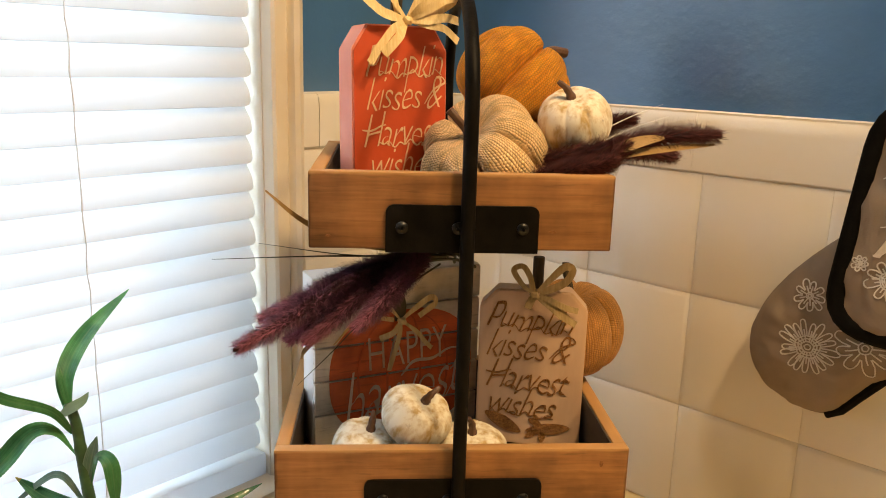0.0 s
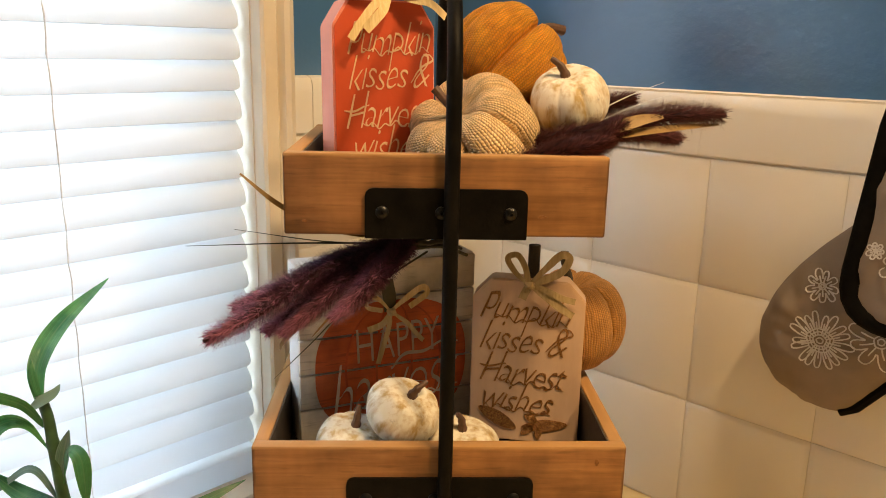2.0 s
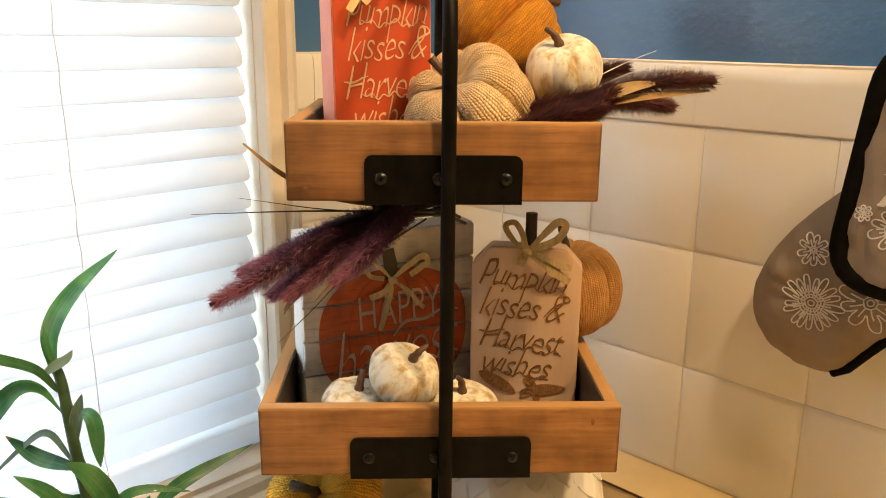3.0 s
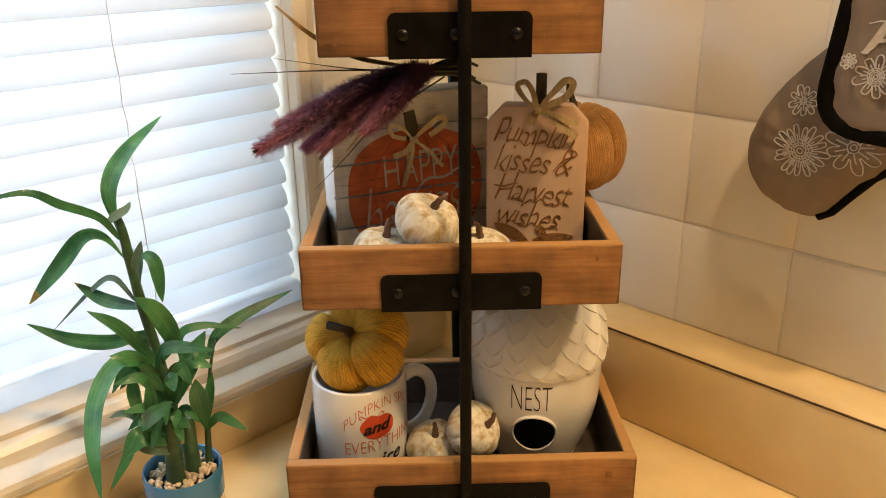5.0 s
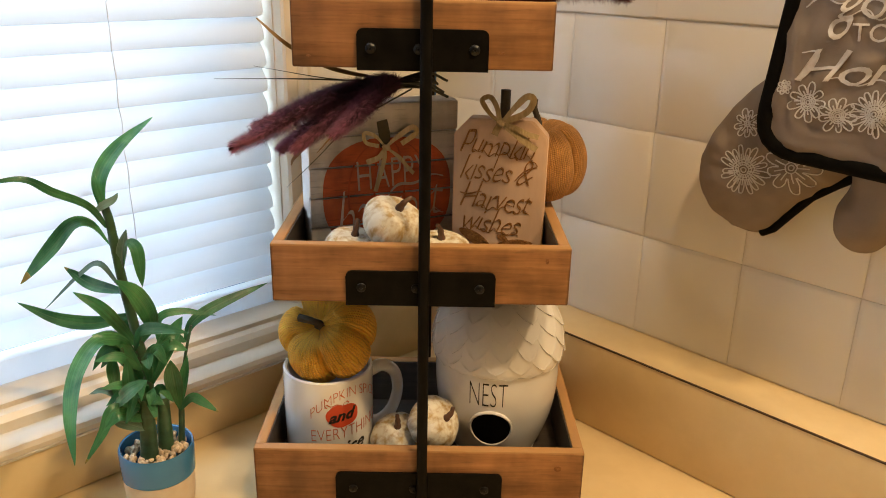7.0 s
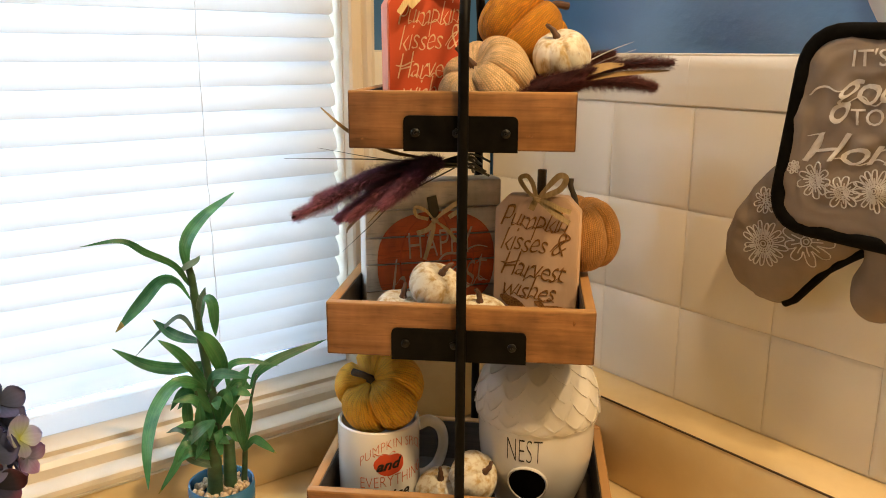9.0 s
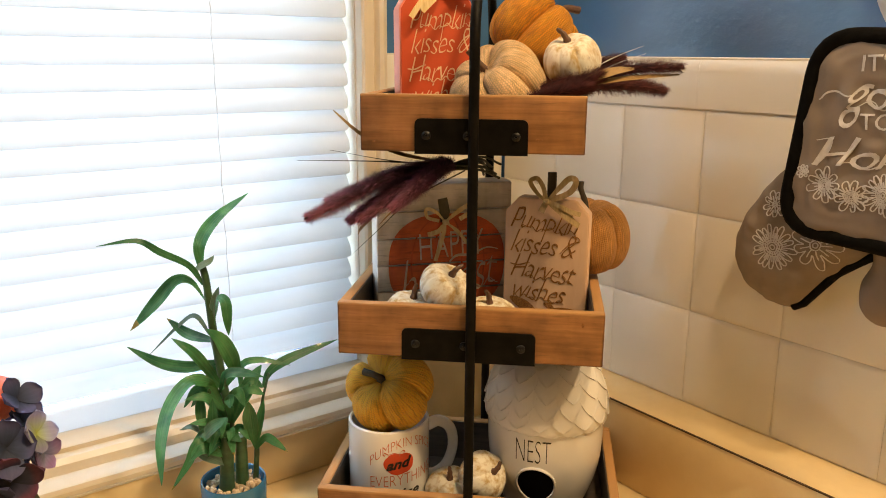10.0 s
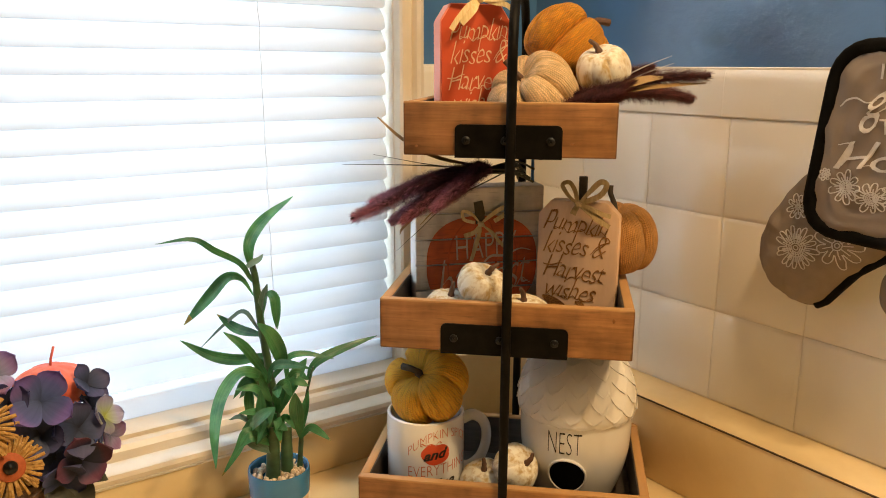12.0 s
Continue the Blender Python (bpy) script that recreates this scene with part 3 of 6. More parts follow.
bm = bmesh.new()
box(bm, (SPX + 0.001, SPY - 0.0009, 0.0974), (1.7, SPY + 0.0008, 0.0989))
part("seam", bm, M["seam"], back, "dark laminate edge line")
bm = bmesh.new()
box(bm, (X0 + 0.002, -1.6, 0.0005), (SPX, 0.548, 0.056), 0.0015)
box(bm, (X0 + 0.002, 0.5484, 0.0005), (SPX, Y0, 0.1045), 0.0015)
structure("backsplash", bm, M["counter"], "cream laminate backsplash under the window", "backsplash")

# window: stool, casing, jambs, sash and glass
win = root("window_1", pose(0, 0, 0), "white framed window with a closed blind", "window", "", "structure")


def profile_run(name, outline, y0, y1, material, parent, label=""):
    """A moulding of constant section along y; outline in x and z."""
    b = bmesh.new()
    rings(b, [[Vector((x, y, z)) for x, z in outline] for y in (y0, y1)], True, True)
    return part(name, b, material, parent, label, 25)


profile_run("window_sill", [(-0.660, 0.056), (-0.5765, 0.056), (-0.572, 0.059), (-0.571, 0.064), (-0.573, 0.0685), (-0.5785, 0.0715), (-0.5915, 0.0725), (-0.5930, 0.0700), (-0.599, 0.0700),
                            (-0.601, 0.079), (-0.606, 0.084), (-0.6135, 0.086), (-0.6145, 0.0905), (-0.622, 0.0935), (-0.660, 0.0945)], OPEN_A - 0.05, 0.5465, M["trim"], win, "cream painted sill moulding")
profile_run("caulk_line", [(-0.5785, 0.0555), (-0.5735, 0.0545), (-0.572, 0.0575), (-0.5755, 0.0595)], OPEN_A - 0.05, 0.5465, M["white"], win, "uneven white caulk")
bm = bmesh.new()
loops = []
for z in (0.0945, HEAD + 0.05):
    loops.append([Vector((x, y, z)) for y, x in ((0.5065, -0.642), (0.5065, -0.624), (0.509, -0.621), (0.5205, -0.620), (0.5235, -0.6225), (0.5265, -0.616), (0.531, -0.6135), (0.5365, -0.616), (0.540, -0.624), (0.540, -0.642))])
rings(bm, loops, True, True)
part("casing", bm, M["trim"], win, "cream painted side casing", 25)
bm = bmesh.new()
box(bm, (X0 - 0.14, OPEN_B - 0.0005, SILL), (-0.6385, OPEN_B + 0.0012, HEAD))
part("jamb", bm, M["trim"], win)
bm = bmesh.new()
box(bm, (-0.642, OPEN_A - 0.05, HEAD), (-0.62, 0.506, HEAD + 0.05), 0.003)
part("head_casing", bm, M["trim"], win)
bm = bmesh.new()
for ya, yb in ((OPEN_A, OPEN_A + 0.055), (-0.08, -0.04), (OPEN_B - 0.055, OPEN_B - 0.001)):
    box(bm, (X0 - 0.125, ya, SILL + 0.008), (X0 - 0.095, yb, HEAD))
part("window_frame", bm, M["white"], win)
bm = bmesh.new()
box(bm, (X0 - 0.112, OPEN_A, SILL + 0.008), (X0 - 0.108, OPEN_B, HEAD))
pane = part("pane", bm, M["glass"], win)
pane.visible_shadow = False

# tiles: one bevelled tile, set in rows
P = 0.1095


def tile_mesh(w, h, d=0.006, pillow=0.0035):
    b = bmesh.new()
    box(b, (-w / 2, -d, -h / 2), (w / 2, 0, h / 2))
    front = [f for f in b.faces if f.normal.y < -0.9]
    r = bmesh.ops.inset_region(b, faces=front, thickness=pillow, depth=0.0)
    r2 = bmesh.ops.inset_region(b, faces=front, thickness=0.003, depth=0.0)
    for f in front:
        for v in f.verts:
            v.co.y -= 0.0016
    for f in r2["faces"]:
        for v in f.verts:
            if abs(v.co.y + d) < 1e-6:
                v.co.y -= 0.0011
    return to_mesh("tile", b, M["tile"], 60)


def tile_rows(wall, cols, m):
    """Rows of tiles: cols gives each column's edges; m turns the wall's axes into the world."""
    for lo, hi in ((0.0995, 0.2065), (0.2065, 0.316), (0.316, 0.4255)):
        for a, b in cols:
            key = (round(b - a, 4), round(hi - lo, 4))
            if key not in tile_sizes:
                tile_sizes[key] = tile_mesh(b - a - 0.0004, hi - lo - 0.0004)
            wob = random.uniform(-0.15, 0.15)
            piece("tile", tile_sizes[key], wall, m @ pose((a + b) / 2, 0, (lo + hi) / 2, wob, 0, wob * 0.7))


tile_sizes = {}
wall_tiles = root("wall_tiles_1", pose(0, 0, 0), "cream glazed square tiles with a rounded cap row", "tiles", "", "structure")
bm = bmesh.new()
box(bm, (X0 + 0.006, Y0 + 0.0006, 0.0986), (1.35, Y0 + 0.0059, 0.479))
part("grout", bm, M["grout"], wall_tiles)
cols = [(-0.629, -0.5305)] + [(-0.5305 + k * P + 0.001, -0.5305 + (k + 1) * P + 0.001) for k in range(16)]
tile_rows(wall_tiles, cols, pose(0, Y0 + 0.006, 0))
side_tiles = root("wall_tiles_2", pose(0, 0, 0), "cream glazed tiles beside the window casing", "tiles", "", "structure")
bm = bmesh.new()
box(bm, (X0 - 0.0059, 0.541, 0.105), (X0 - 0.0006, Y0, 0.479))
part("grout", bm, M["grout"], side_tiles)
tile_rows(side_tiles, [(-0.734 + k * P, -0.734 + (k + 1) * P) for k in range(1)] + [(-0.6245, -0.5415)], pose(X0 - 0.006, 0, 0, 0, 0, 90) @ pose(1.2755, 0, 0))


def cap_tile(length):
    """A bullnose cap: flat face that rolls back to the wall at the top."""
    b = bmesh.new()
    sec = [(0.0, -0.026), (-0.0068, -0.0268), (-0.0080, -0.0250), (-0.0084, 0.012), (-0.0075, 0.0205), (-0.005, 0.0255), (0.0, 0.0275)]
    rings(b, [[Vector((x, y, z)) for y, z in sec] for x in (-length / 2, length / 2)], True, True)
    return to_mesh("cap_tile", b, M["tile"], 30)


long_cap = cap_tile(0.1518)
for k in range(13):
    piece("cap_tile", long_cap, wall_tiles, pose(-0.549 + k * 0.152, Y0 + 0.006, 0.4525))
short_cap = cap_tile(0.0262)
piece("cap_tile", short_cap, side_tiles, pose(X0 - 0.006, 0.5552, 0.4545, 0, 0, 90))
piece("cap_tile", cap_tile(0.1505), side_tiles, pose(X0 - 0.006, 0.6445, 0.4545, 0, 0, 90))

# blind: closed slats on cords
blind = root("window_blind", pose(0, 0, 0), "closed white slatted blind, glowing with daylight", "blind")
sb = bmesh.new()
sec = []
for k in range(7):
    a = k / 6
    x, z = -0.0050 + 0.0100 * a - 0.0030 * math.sin(math.pi * a) * -1, 0.0137 - 0.0274 * a
    sec.append((x, z))
outline = sec + [(x - 0.0016, z - 0.0006) for x, z in reversed(sec)]
# the slats' ends are rounded off over their last few millimetres
SLAT_A, SLAT_B = OPEN_A + 0.01, OPEN_B - 0.0055
ends = (0.0, 0.0004, 0.0014, 0.0032, 0.0060)
along = [SLAT_A + d for d in ends] + [SLAT_A + (SLAT_B - SLAT_A) * k / 6 for k in range(1, 6)] + [SLAT_B - d for d in reversed(ends)]


def slat_half(y):
    d = min(y - SLAT_A, SLAT_B - y)
    return 1.0 if d >= 0.006 else 0.70 + 0.30 * math.sqrt(1 - (1 - d / 0.006) ** 2)


rings(sb, [[Vector((x, y, z * slat_half(y))) for x, z in outline] for y in along], True, True)
slat_mesh = to_mesh("slat", sb, M["slat"], 40)
PITCH = 0.02636
for k in range(42):
    piece("slat", slat_mesh, blind, pose(-0.6525 + random.uniform(-0.0006, 0.0006), random.uniform(-0.0008, 0.0008), 0.1404 + PITCH * k, 0, random.uniform(-1.5, 1.5), random.uniform(-0.05, 0.05)))
bm = bmesh.new()
box(bm, (-0.664, OPEN_A + 0.01, 0.0955), (-0.640, OPEN_B - 0.003, 0.1200), 0.003)
part("bottom_rail", bm, M["slat"], blind)
bm = bmesh.new()
box(bm, (-0.675, OPEN_A + 0.01, HEAD - 0.045), (-0.638, OPEN_B - 0.003, HEAD - 0.002), 0.003)
part("headrail", bm, M["white"], blind)
for y in (0.338, -0.18):
    bm = bmesh.new()
    pts = [Vector((-0.6415 + 0.0010 * math.sin(k * 2.1), y - 0.012 * (k / 84) + 0.0005 * math.sin(k * 1.7), 0.11 + PITCH * k / 2 * 1.02)) for k in range(84)]
    tube(bm, pts, 0.00055, 6)
    part("cord", bm, M["cord"], blind, "thin grey ladder cord")

# round ceiling fixtures that hold the lamps
for lamp_u, lamp_v, watts in LAMPS:
    lamp = root("ceiling_lamp", CORNER @ pose(lamp_u, lamp_v, 0), "round white lamp fixture under the ceiling", "lamp", "ceiling lamps")
    bm = bmesh.new()
    revolve(bm, [(0.0005, 1.460), (0.082, 1.460), (0.086, 1.452), (0.092, 1.452), (0.096, 1.470), (0.100, TOP - 0.0005), (0.0005, TOP - 0.0005)], 40)
    part("lamp_pan", bm, M["white"], lamp)

# ---- the tiered stand ----
stand = root("tiered_tray", STAND, "three-tier wooden tray stand with black iron frame", "tray stand")
WALL, DEPTH = 0.0095, 0.181
TIERS = ((0.1490, 0.0045, 0.0605, 0.0755, 0.0375), (0.1235, 0.2045, 0.2555, 0.0620, 0.2335), (0.0985, 0.3975, 0.4475, 0.0495, 0.4270))


def plate(bm, half, z0, z1, y, thick=0.0022, r=0.005):
    """An iron strap plate with rounded upper corners."""
    arc = [(math.cos(radians(a)) * r, math.sin(radians(a)) * r) for a in (0, 30, 60, 90)]
    pts = [(-half, z0), (half, z0)] + [(half - r + cx, z1 - r + cz) for cx, cz in arc] + [(-half + r - cx, z1 - r + cz) for cx, cz in reversed(arc)]
    rings(bm, [[Vector((x, y, z)) for x, z in pts], [Vector((x, y - thick, z)) for x, z in pts]], True, True)


for half, z0, z1, bh, bz in TIERS:
    bm = bmesh.new()
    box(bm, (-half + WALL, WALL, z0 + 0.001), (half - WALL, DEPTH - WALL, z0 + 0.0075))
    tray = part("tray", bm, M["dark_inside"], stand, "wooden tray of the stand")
    for y0, y1 in ((0, WALL), (DEPTH - WALL, DEPTH)):
        bm = bmesh.new()
        box(bm, (-half, y0, z0), (half, y1, z1), 0.0012, 2)
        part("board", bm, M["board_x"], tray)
    for x0, x1 in ((-half, -half + WALL), (half - WALL, half)):
        bm = bmesh.new()
        box(bm, (x0, WALL + 0.0002, z0), (x1, DEPTH - WALL - 0.0002, z1 - 0.0004), 0.0012, 2)
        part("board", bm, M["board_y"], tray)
    # thin panels make the boards' inner faces darker than their outer ones
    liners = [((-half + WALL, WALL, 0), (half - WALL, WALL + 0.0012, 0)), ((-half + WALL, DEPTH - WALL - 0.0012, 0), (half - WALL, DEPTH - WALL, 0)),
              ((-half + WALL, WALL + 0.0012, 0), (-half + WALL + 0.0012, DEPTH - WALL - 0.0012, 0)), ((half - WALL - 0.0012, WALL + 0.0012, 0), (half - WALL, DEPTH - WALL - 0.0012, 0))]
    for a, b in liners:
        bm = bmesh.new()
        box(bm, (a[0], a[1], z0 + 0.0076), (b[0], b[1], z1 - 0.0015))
        part("liner", bm, M["dark_inside"], tray, "thin dark panel on the inner face")
    for y, flip in ((-0.0002, 1), (DEPTH + 0.0024, 1)):
        bm = bmesh.new()
        plate(bm, bh, z0 - 0.0015, bz, y)
        strap = part("bracket", bm, M["iron"], stand, "black iron bracket plate")
        out = -1 if y < 0 else 1
        for sx in (-0.79, -0.06, 0.79):
            b2 = bmesh.new()
            face_y = y - 0.0022 if out < 0 else y
            loops = []
            for r, d in ((0.0040, 0.0), (0.0040, 0.0008), (0.0030, 0.0019), (0.0012, 0.0023), (0.0010, 0.0014)):
                loops.append([Vector((sx * bh + r * math.cos(a), face_y + out * d, (z0 + bz) / 2 + r * math.sin(a))) for a in [math.pi * k / 8 for k in range(16)]])
            rings(b2, loops, True, True)
            part("screw", b2, M["screw"], strap, "small black domed screw")
    if z0 > 0.3:
        for sx in (-0.5, 0.5):
            b2 = bmesh.new()
            revolve(b2, [(0.0005, z0 + 0.001), (0.004, z0 + 0.001), (0.004, z0 - 0.0025), (0.0025, z0 - 0.004), (0.0005, z0 - 0.004)], 14, (sx * 0.06, 0.02, 0))
            part("bolt", b2, M["screw"], stand)
for sx in (-0.135, 0.135):
    for y in (0.014, DEPTH - 0.014):
        bm = bmesh.new()
        revolve(bm, [(0.0005, 0.006), (0.008, 0.006), (0.007, 0.0), (0.0005, 0.0)], 16, (sx, y, 0))
        part("foot", bm, M["iron"], stand)
bm = bmesh.new()
arch = [Vector((0.0028, -0.0072, z)) for z in (0.0015, 0.1, 0.2, 0.3, 0.4, 0.47)]
arch += [Vector((0.0028, 0.095 - 0.1022 * math.cos(a), 0.488 + 0.076 * math.sin(a))) for a in [math.pi * k / 20 for k in range(21)]]
arch += [Vector((0.0028, DEPTH + 0.0072, z)) for z in (0.47, 0.4, 0.3, 0.2, 0.1, 0.0015)]
tube(bm, arch, 0.0047, 14)
part("handle", bm, M["iron"], stand, "bent black iron rod handle")


# ---- pumpkins ----
def pumpkin(name, label, centre, axis, R, H, lobes, depth, material, stem, group="", seed=1, thread=0.0022, dimple=0.35, stem_mat="pumpkin_stem", spin=0.0, irregular=0.04, stub=False):
    """A ribbed pumpkin on its own axis; stem is a list of points past the crown, with its radius first."""
    rnd = random.Random(seed)
    ob = root(name, STAND @ Matrix.Translation(centre) @ axis_turn(axis) @ pose(0, 0, 0, 0, 0, spin), label, "pumpkin", group)
    b = bmesh.new()
    uv = b.loops.layers.uv.new("UVMap")
    nt, npz = lobes * 14, 40
    grow = [1 + rnd.uniform(-irregular, irregular) for _ in range(lobes)]
    depths = [depth * rnd.uniform(0.6, 1.25) for _ in range(lobes)]
    rows = []
    for j in range(npz + 1):
        ph = math.pi * (0.012 + 0.976 * j / npz)
        row = []
        for i in range(nt):
            th = 2 * math.pi * i / nt
            pos = i / 14
            k, f = int(pos) % lobes, pos - int(pos)
            crease = math.sin(math.pi * f) ** 0.42
            dk = depths[k] * (1 - f) + depths[(k + 1) % lobes] * f
            g = grow[k]
            g = 1 + (g - 1) * math.sin(math.pi * f)
            s = math.sin(ph)
            r = R * s ** 0.82 * (1 - dk * (1 - crease) * min(1, s * 1.5)) * g
            z = H * math.cos(ph) * (1 - dk * 0.35 * (1 - crease))
            z -= math.copysign(1, math.cos(ph)) * dimple * H * math.exp(-(s / 0.42) ** 2)
            z *= 1 + (g - 1) * 0.5
            row.append(b.verts.new((r * math.cos(th), r * math.sin(th), z)))
        rows.append(row)
    for j in range(npz):
        for i in range(nt):
            f = b.faces.new((rows[j][i], rows[j + 1][i], rows[j + 1][(i + 1) % nt], rows[j][(i + 1) % nt]))
            for lp, (ii, jj) in zip(f.loops, ((i, j), (i, j + 1), (i + 1, j + 1), (i + 1, j))):
                lp[uv].uv = (ii / nt * 2 * math.pi * R / thread, jj / npz * math.pi * (R + H) / 2 / thread)
    b.faces.new(rows[0])
    b.faces.new(rows[-1][::-1])
    part("body", b, material, ob, "", 80)
    b = bmesh.new()
    r0, pts = stem[0], catmull([(0, 0, H * (1 - dimple) - 0.004)] + list(stem[1:]), 6)
    if stub:
        tube(b, pts, lambda t: r0 * (2.3 - 1.5 * t ** 0.7) * (1 + 0.10 * math.sin(t * 23)), 9)
    else:
        tube(b, pts, lambda t: r0 * (1.45 - 0.75 * min(1, t * 2.2) + 0.25 * t), 9)
    part("stem", b, M[stem_mat], ob, "brown curved stem")
    return ob


pumpkin("fabric_pumpkin", "orange burlap pumpkin with a brown resin stem, upper tray", (0.0490, 0.130, 0.5000), (0.80, 0.25, 0.80), 0.0465, 0.0420, 6, 0.26, M["orange_burlap"],
        (0.0042, (0, 0, 0.033), (0.004, 0, 0.042), (0.014, 0.002, 0.050)), "fabric pumpkins", 3, 0.0021, spin=20)
pumpkin("fabric_pumpkin", "natural tan burlap pumpkin in the upper tray", (0.0200, 0.057, 0.4500), (-0.62, -0.60, 0.85), 0.0465, 0.0405, 7, 0.27, M["tan_burlap"],
        (0.0032, (0, 0, 0.030), (-0.001, 0.003, 0.040), (-0.002, 0.007, 0.047)), "fabric pumpkins", 5, 0.0026, spin=10)
pumpkin("fabric_pumpkin", "brown burlap pumpkin behind the wooden tag", (0.1100, 0.143, 0.2950), (-0.10, -0.10, 1), 0.0440, 0.0440, 7, 0.15, M["brown_burlap"],
        (0.0034, (0, 0, 0.040), (-0.003, 0.0, 0.052), (-0.002, 0.001, 0.060)), "fabric pumpkins", 8, 0.0022, stem_mat="stick", spin=12)
pumpkin("fabric_pumpkin", "mustard knitted pumpkin sitting in the mug", (-0.0890, 0.0740, 0.1370), (-0.24, -0.72, 0.80), 0.0475, 0.0420, 5, 0.27, M["gold_knit"],
        (0.0040, (0, 0, 0.030), (-0.005, 0.000, 0.036), (-0.017, 0.002, 0.035)), "fabric pumpkins", 12, 0.0032, stem_mat="stick", spin=-15)
WHITES = "small white pumpkins"
pumpkin("mini_pumpkin", "small white pumpkin with gold-brown smears, upper tray", (0.0855, 0.072, 0.4765), (-0.30, -0.42, 1), 0.0270, 0.0240, 9, 0.055, M["speckled"],
        (0.0021, (0, 0, 0.020), (-0.002, 0.002, 0.0265), (-0.006, 0.006, 0.0310)), WHITES, 21, dimple=0.22, stub=True, spin=5)
pumpkin("mini_pumpkin", "small whitewashed pumpkin lying on two others", (-0.0255, 0.036, 0.2635), (0.45, -0.35, 1), 0.0265, 0.0200, 9, 0.05, M["speckled"],
        (0.0021, (0, 0, 0.018), (0.002, 0.001, 0.0235), (0.007, 0.004, 0.0280)), WHITES, 22, dimple=0.22, stub=True, spin=15)
pumpkin("mini_pumpkin", "small white pumpkin in the middle tray", (-0.0610, 0.045, 0.2325), (0.15, -0.1, 1), 0.0275, 0.0215, 9, 0.05, M["speckled"],
        (0.0021, (0, 0, 0.018), (0.001, 0.001, 0.0255), (0.003, 0.003, 0.0310)), WHITES, 23, dimple=0.22, stub=True, spin=40)
pumpkin("mini_pumpkin", "small cream pumpkin in the middle tray", (0.0165, 0.040, 0.2325), (0.0, -0.15, 1), 0.0275, 0.0215, 9, 0.05, M["speckled"],
        (0.0021, (0, 0, 0.018), (0.0, 0.001, 0.0255), (-0.003, 0.003, 0.0310)), WHITES, 24, dimple=0.22, stub=True, spin=70)
pumpkin("mini_pumpkin", "small speckled white pumpkin against the birdhouse", (0.0125, 0.048, 0.0595), (0.72, -0.45, 0.62), 0.0258, 0.0215, 9, 0.045, M["speckled"],
        (0.0021, (0, 0, 0.018), (0.001, 0.003, 0.0235), (0.001, 0.008, 0.0270)), WHITES, 25, dimple=0.22, stub=True, spin=25)
pumpkin("mini_pumpkin", "small cream pumpkin beside the mug", (-0.0230, 0.060, 0.0345), (0.05, -0.35, 1), 0.0262, 0.0215, 9, 0.05, M["speckled"],
        (0.0021, (0, 0, 0.018), (0.001, 0.001, 0.0255), (0.002, 0.003, 0.0310)), WHITES, 26, dimple=0.22, stub=True, spin=55)


# ---- wooden tags and the block sign ----
def tag_outline(w, h, cx, cz):
    return [(-w / 2, 0), (w / 2, 0), (w / 2, h - cz), (w / 2 - cx, h), (-w / 2 + cx, h), (-w / 2, h - cz)]


def tag_block(name, label, m, w, h, t, cx, cz, face_mat, edge_mat):
    """A gift-tag shaped block: front face at y = 0, thickness behind it."""
    ob = root(name, m, label, "sign")
    b = bmesh.new()
    o = tag_outline(w, h, cx, cz)
    rings(b, [[Vector((x, 0.0004, z)) for x, z in o], [Vector((x, t, z)) for x, z in o]], True, True)
    bmesh.ops.bevel(b, geom=list(b.edges), offset=0.0008, segments=2, affect="EDGES")
    part("block", b, edge_mat, ob, "", 50)
    b = bmesh.new()
    o = tag_outline(w - 0.0024, h - 0.0024, cx, cz)
    rings(b, [[Vector((x, -0.0004, z + 0.0012)) for x, z in o], [Vector((x, 0.0012, z + 0.0012)) for x, z in o]], True, True)
    part("face", b, face_mat, ob)
    return ob


def flat(x0, z0, y=-0.0005, turn=0.0):
    c, s = math.cos(radians(turn)), math.sin(radians(turn))
    return lambda x, y_, t: Vector((x0 + x * c - y_ * s, y - t, z0 + x * s + y_ * c))


def bow(parent, knot, loops, tails, width, material, name="bow_loop"):
    """A tied bow: each loop and tail is a bent strip from the knot."""
    for k, pts in enumerate(loops + tails):
        b = bmesh.new()
        w0 = width * (0.8 + 0.35 * ((k * 37) % 10) / 10)
        strip(b, catmull([knot] + list(pts), 8), lambda t: w0 * (0.45 + 0.55 * min(1, t * 3.5)), (0.15, -1, 0.25), 0.0005, 0.25)
        part(name if k < len(loops) else "bow_tail", b, material, parent)
    b = bmesh.new()
    tube(b, [Vector(knot) + Vector((dx, -0.002, dz)) for dx, dz in ((-0.003, 0.002), (-0.001, 0), (0.001, 0), (0.003, -0.002))], lambda t: 0.0035 * math.sin(math.pi * (0.15 + 0.7 * t)), 8)
    part("knot", b, material, parent)


AND_TAIL = [(0.26, -0.30), (0.34, -0.06), (0.46, 0.16), (0.54, 0.34), (0.50, 0.46), (0.44, 0.38)]
H_CURL = [(-0.52, -0.02), (-0.44, 0.02), (-0.30, 0.06), (-0.22, 0.10)]
SCRIPT = dict(shear=0.38, bounce=0.05, reach=(1.55, 1.8), tight=0.88)


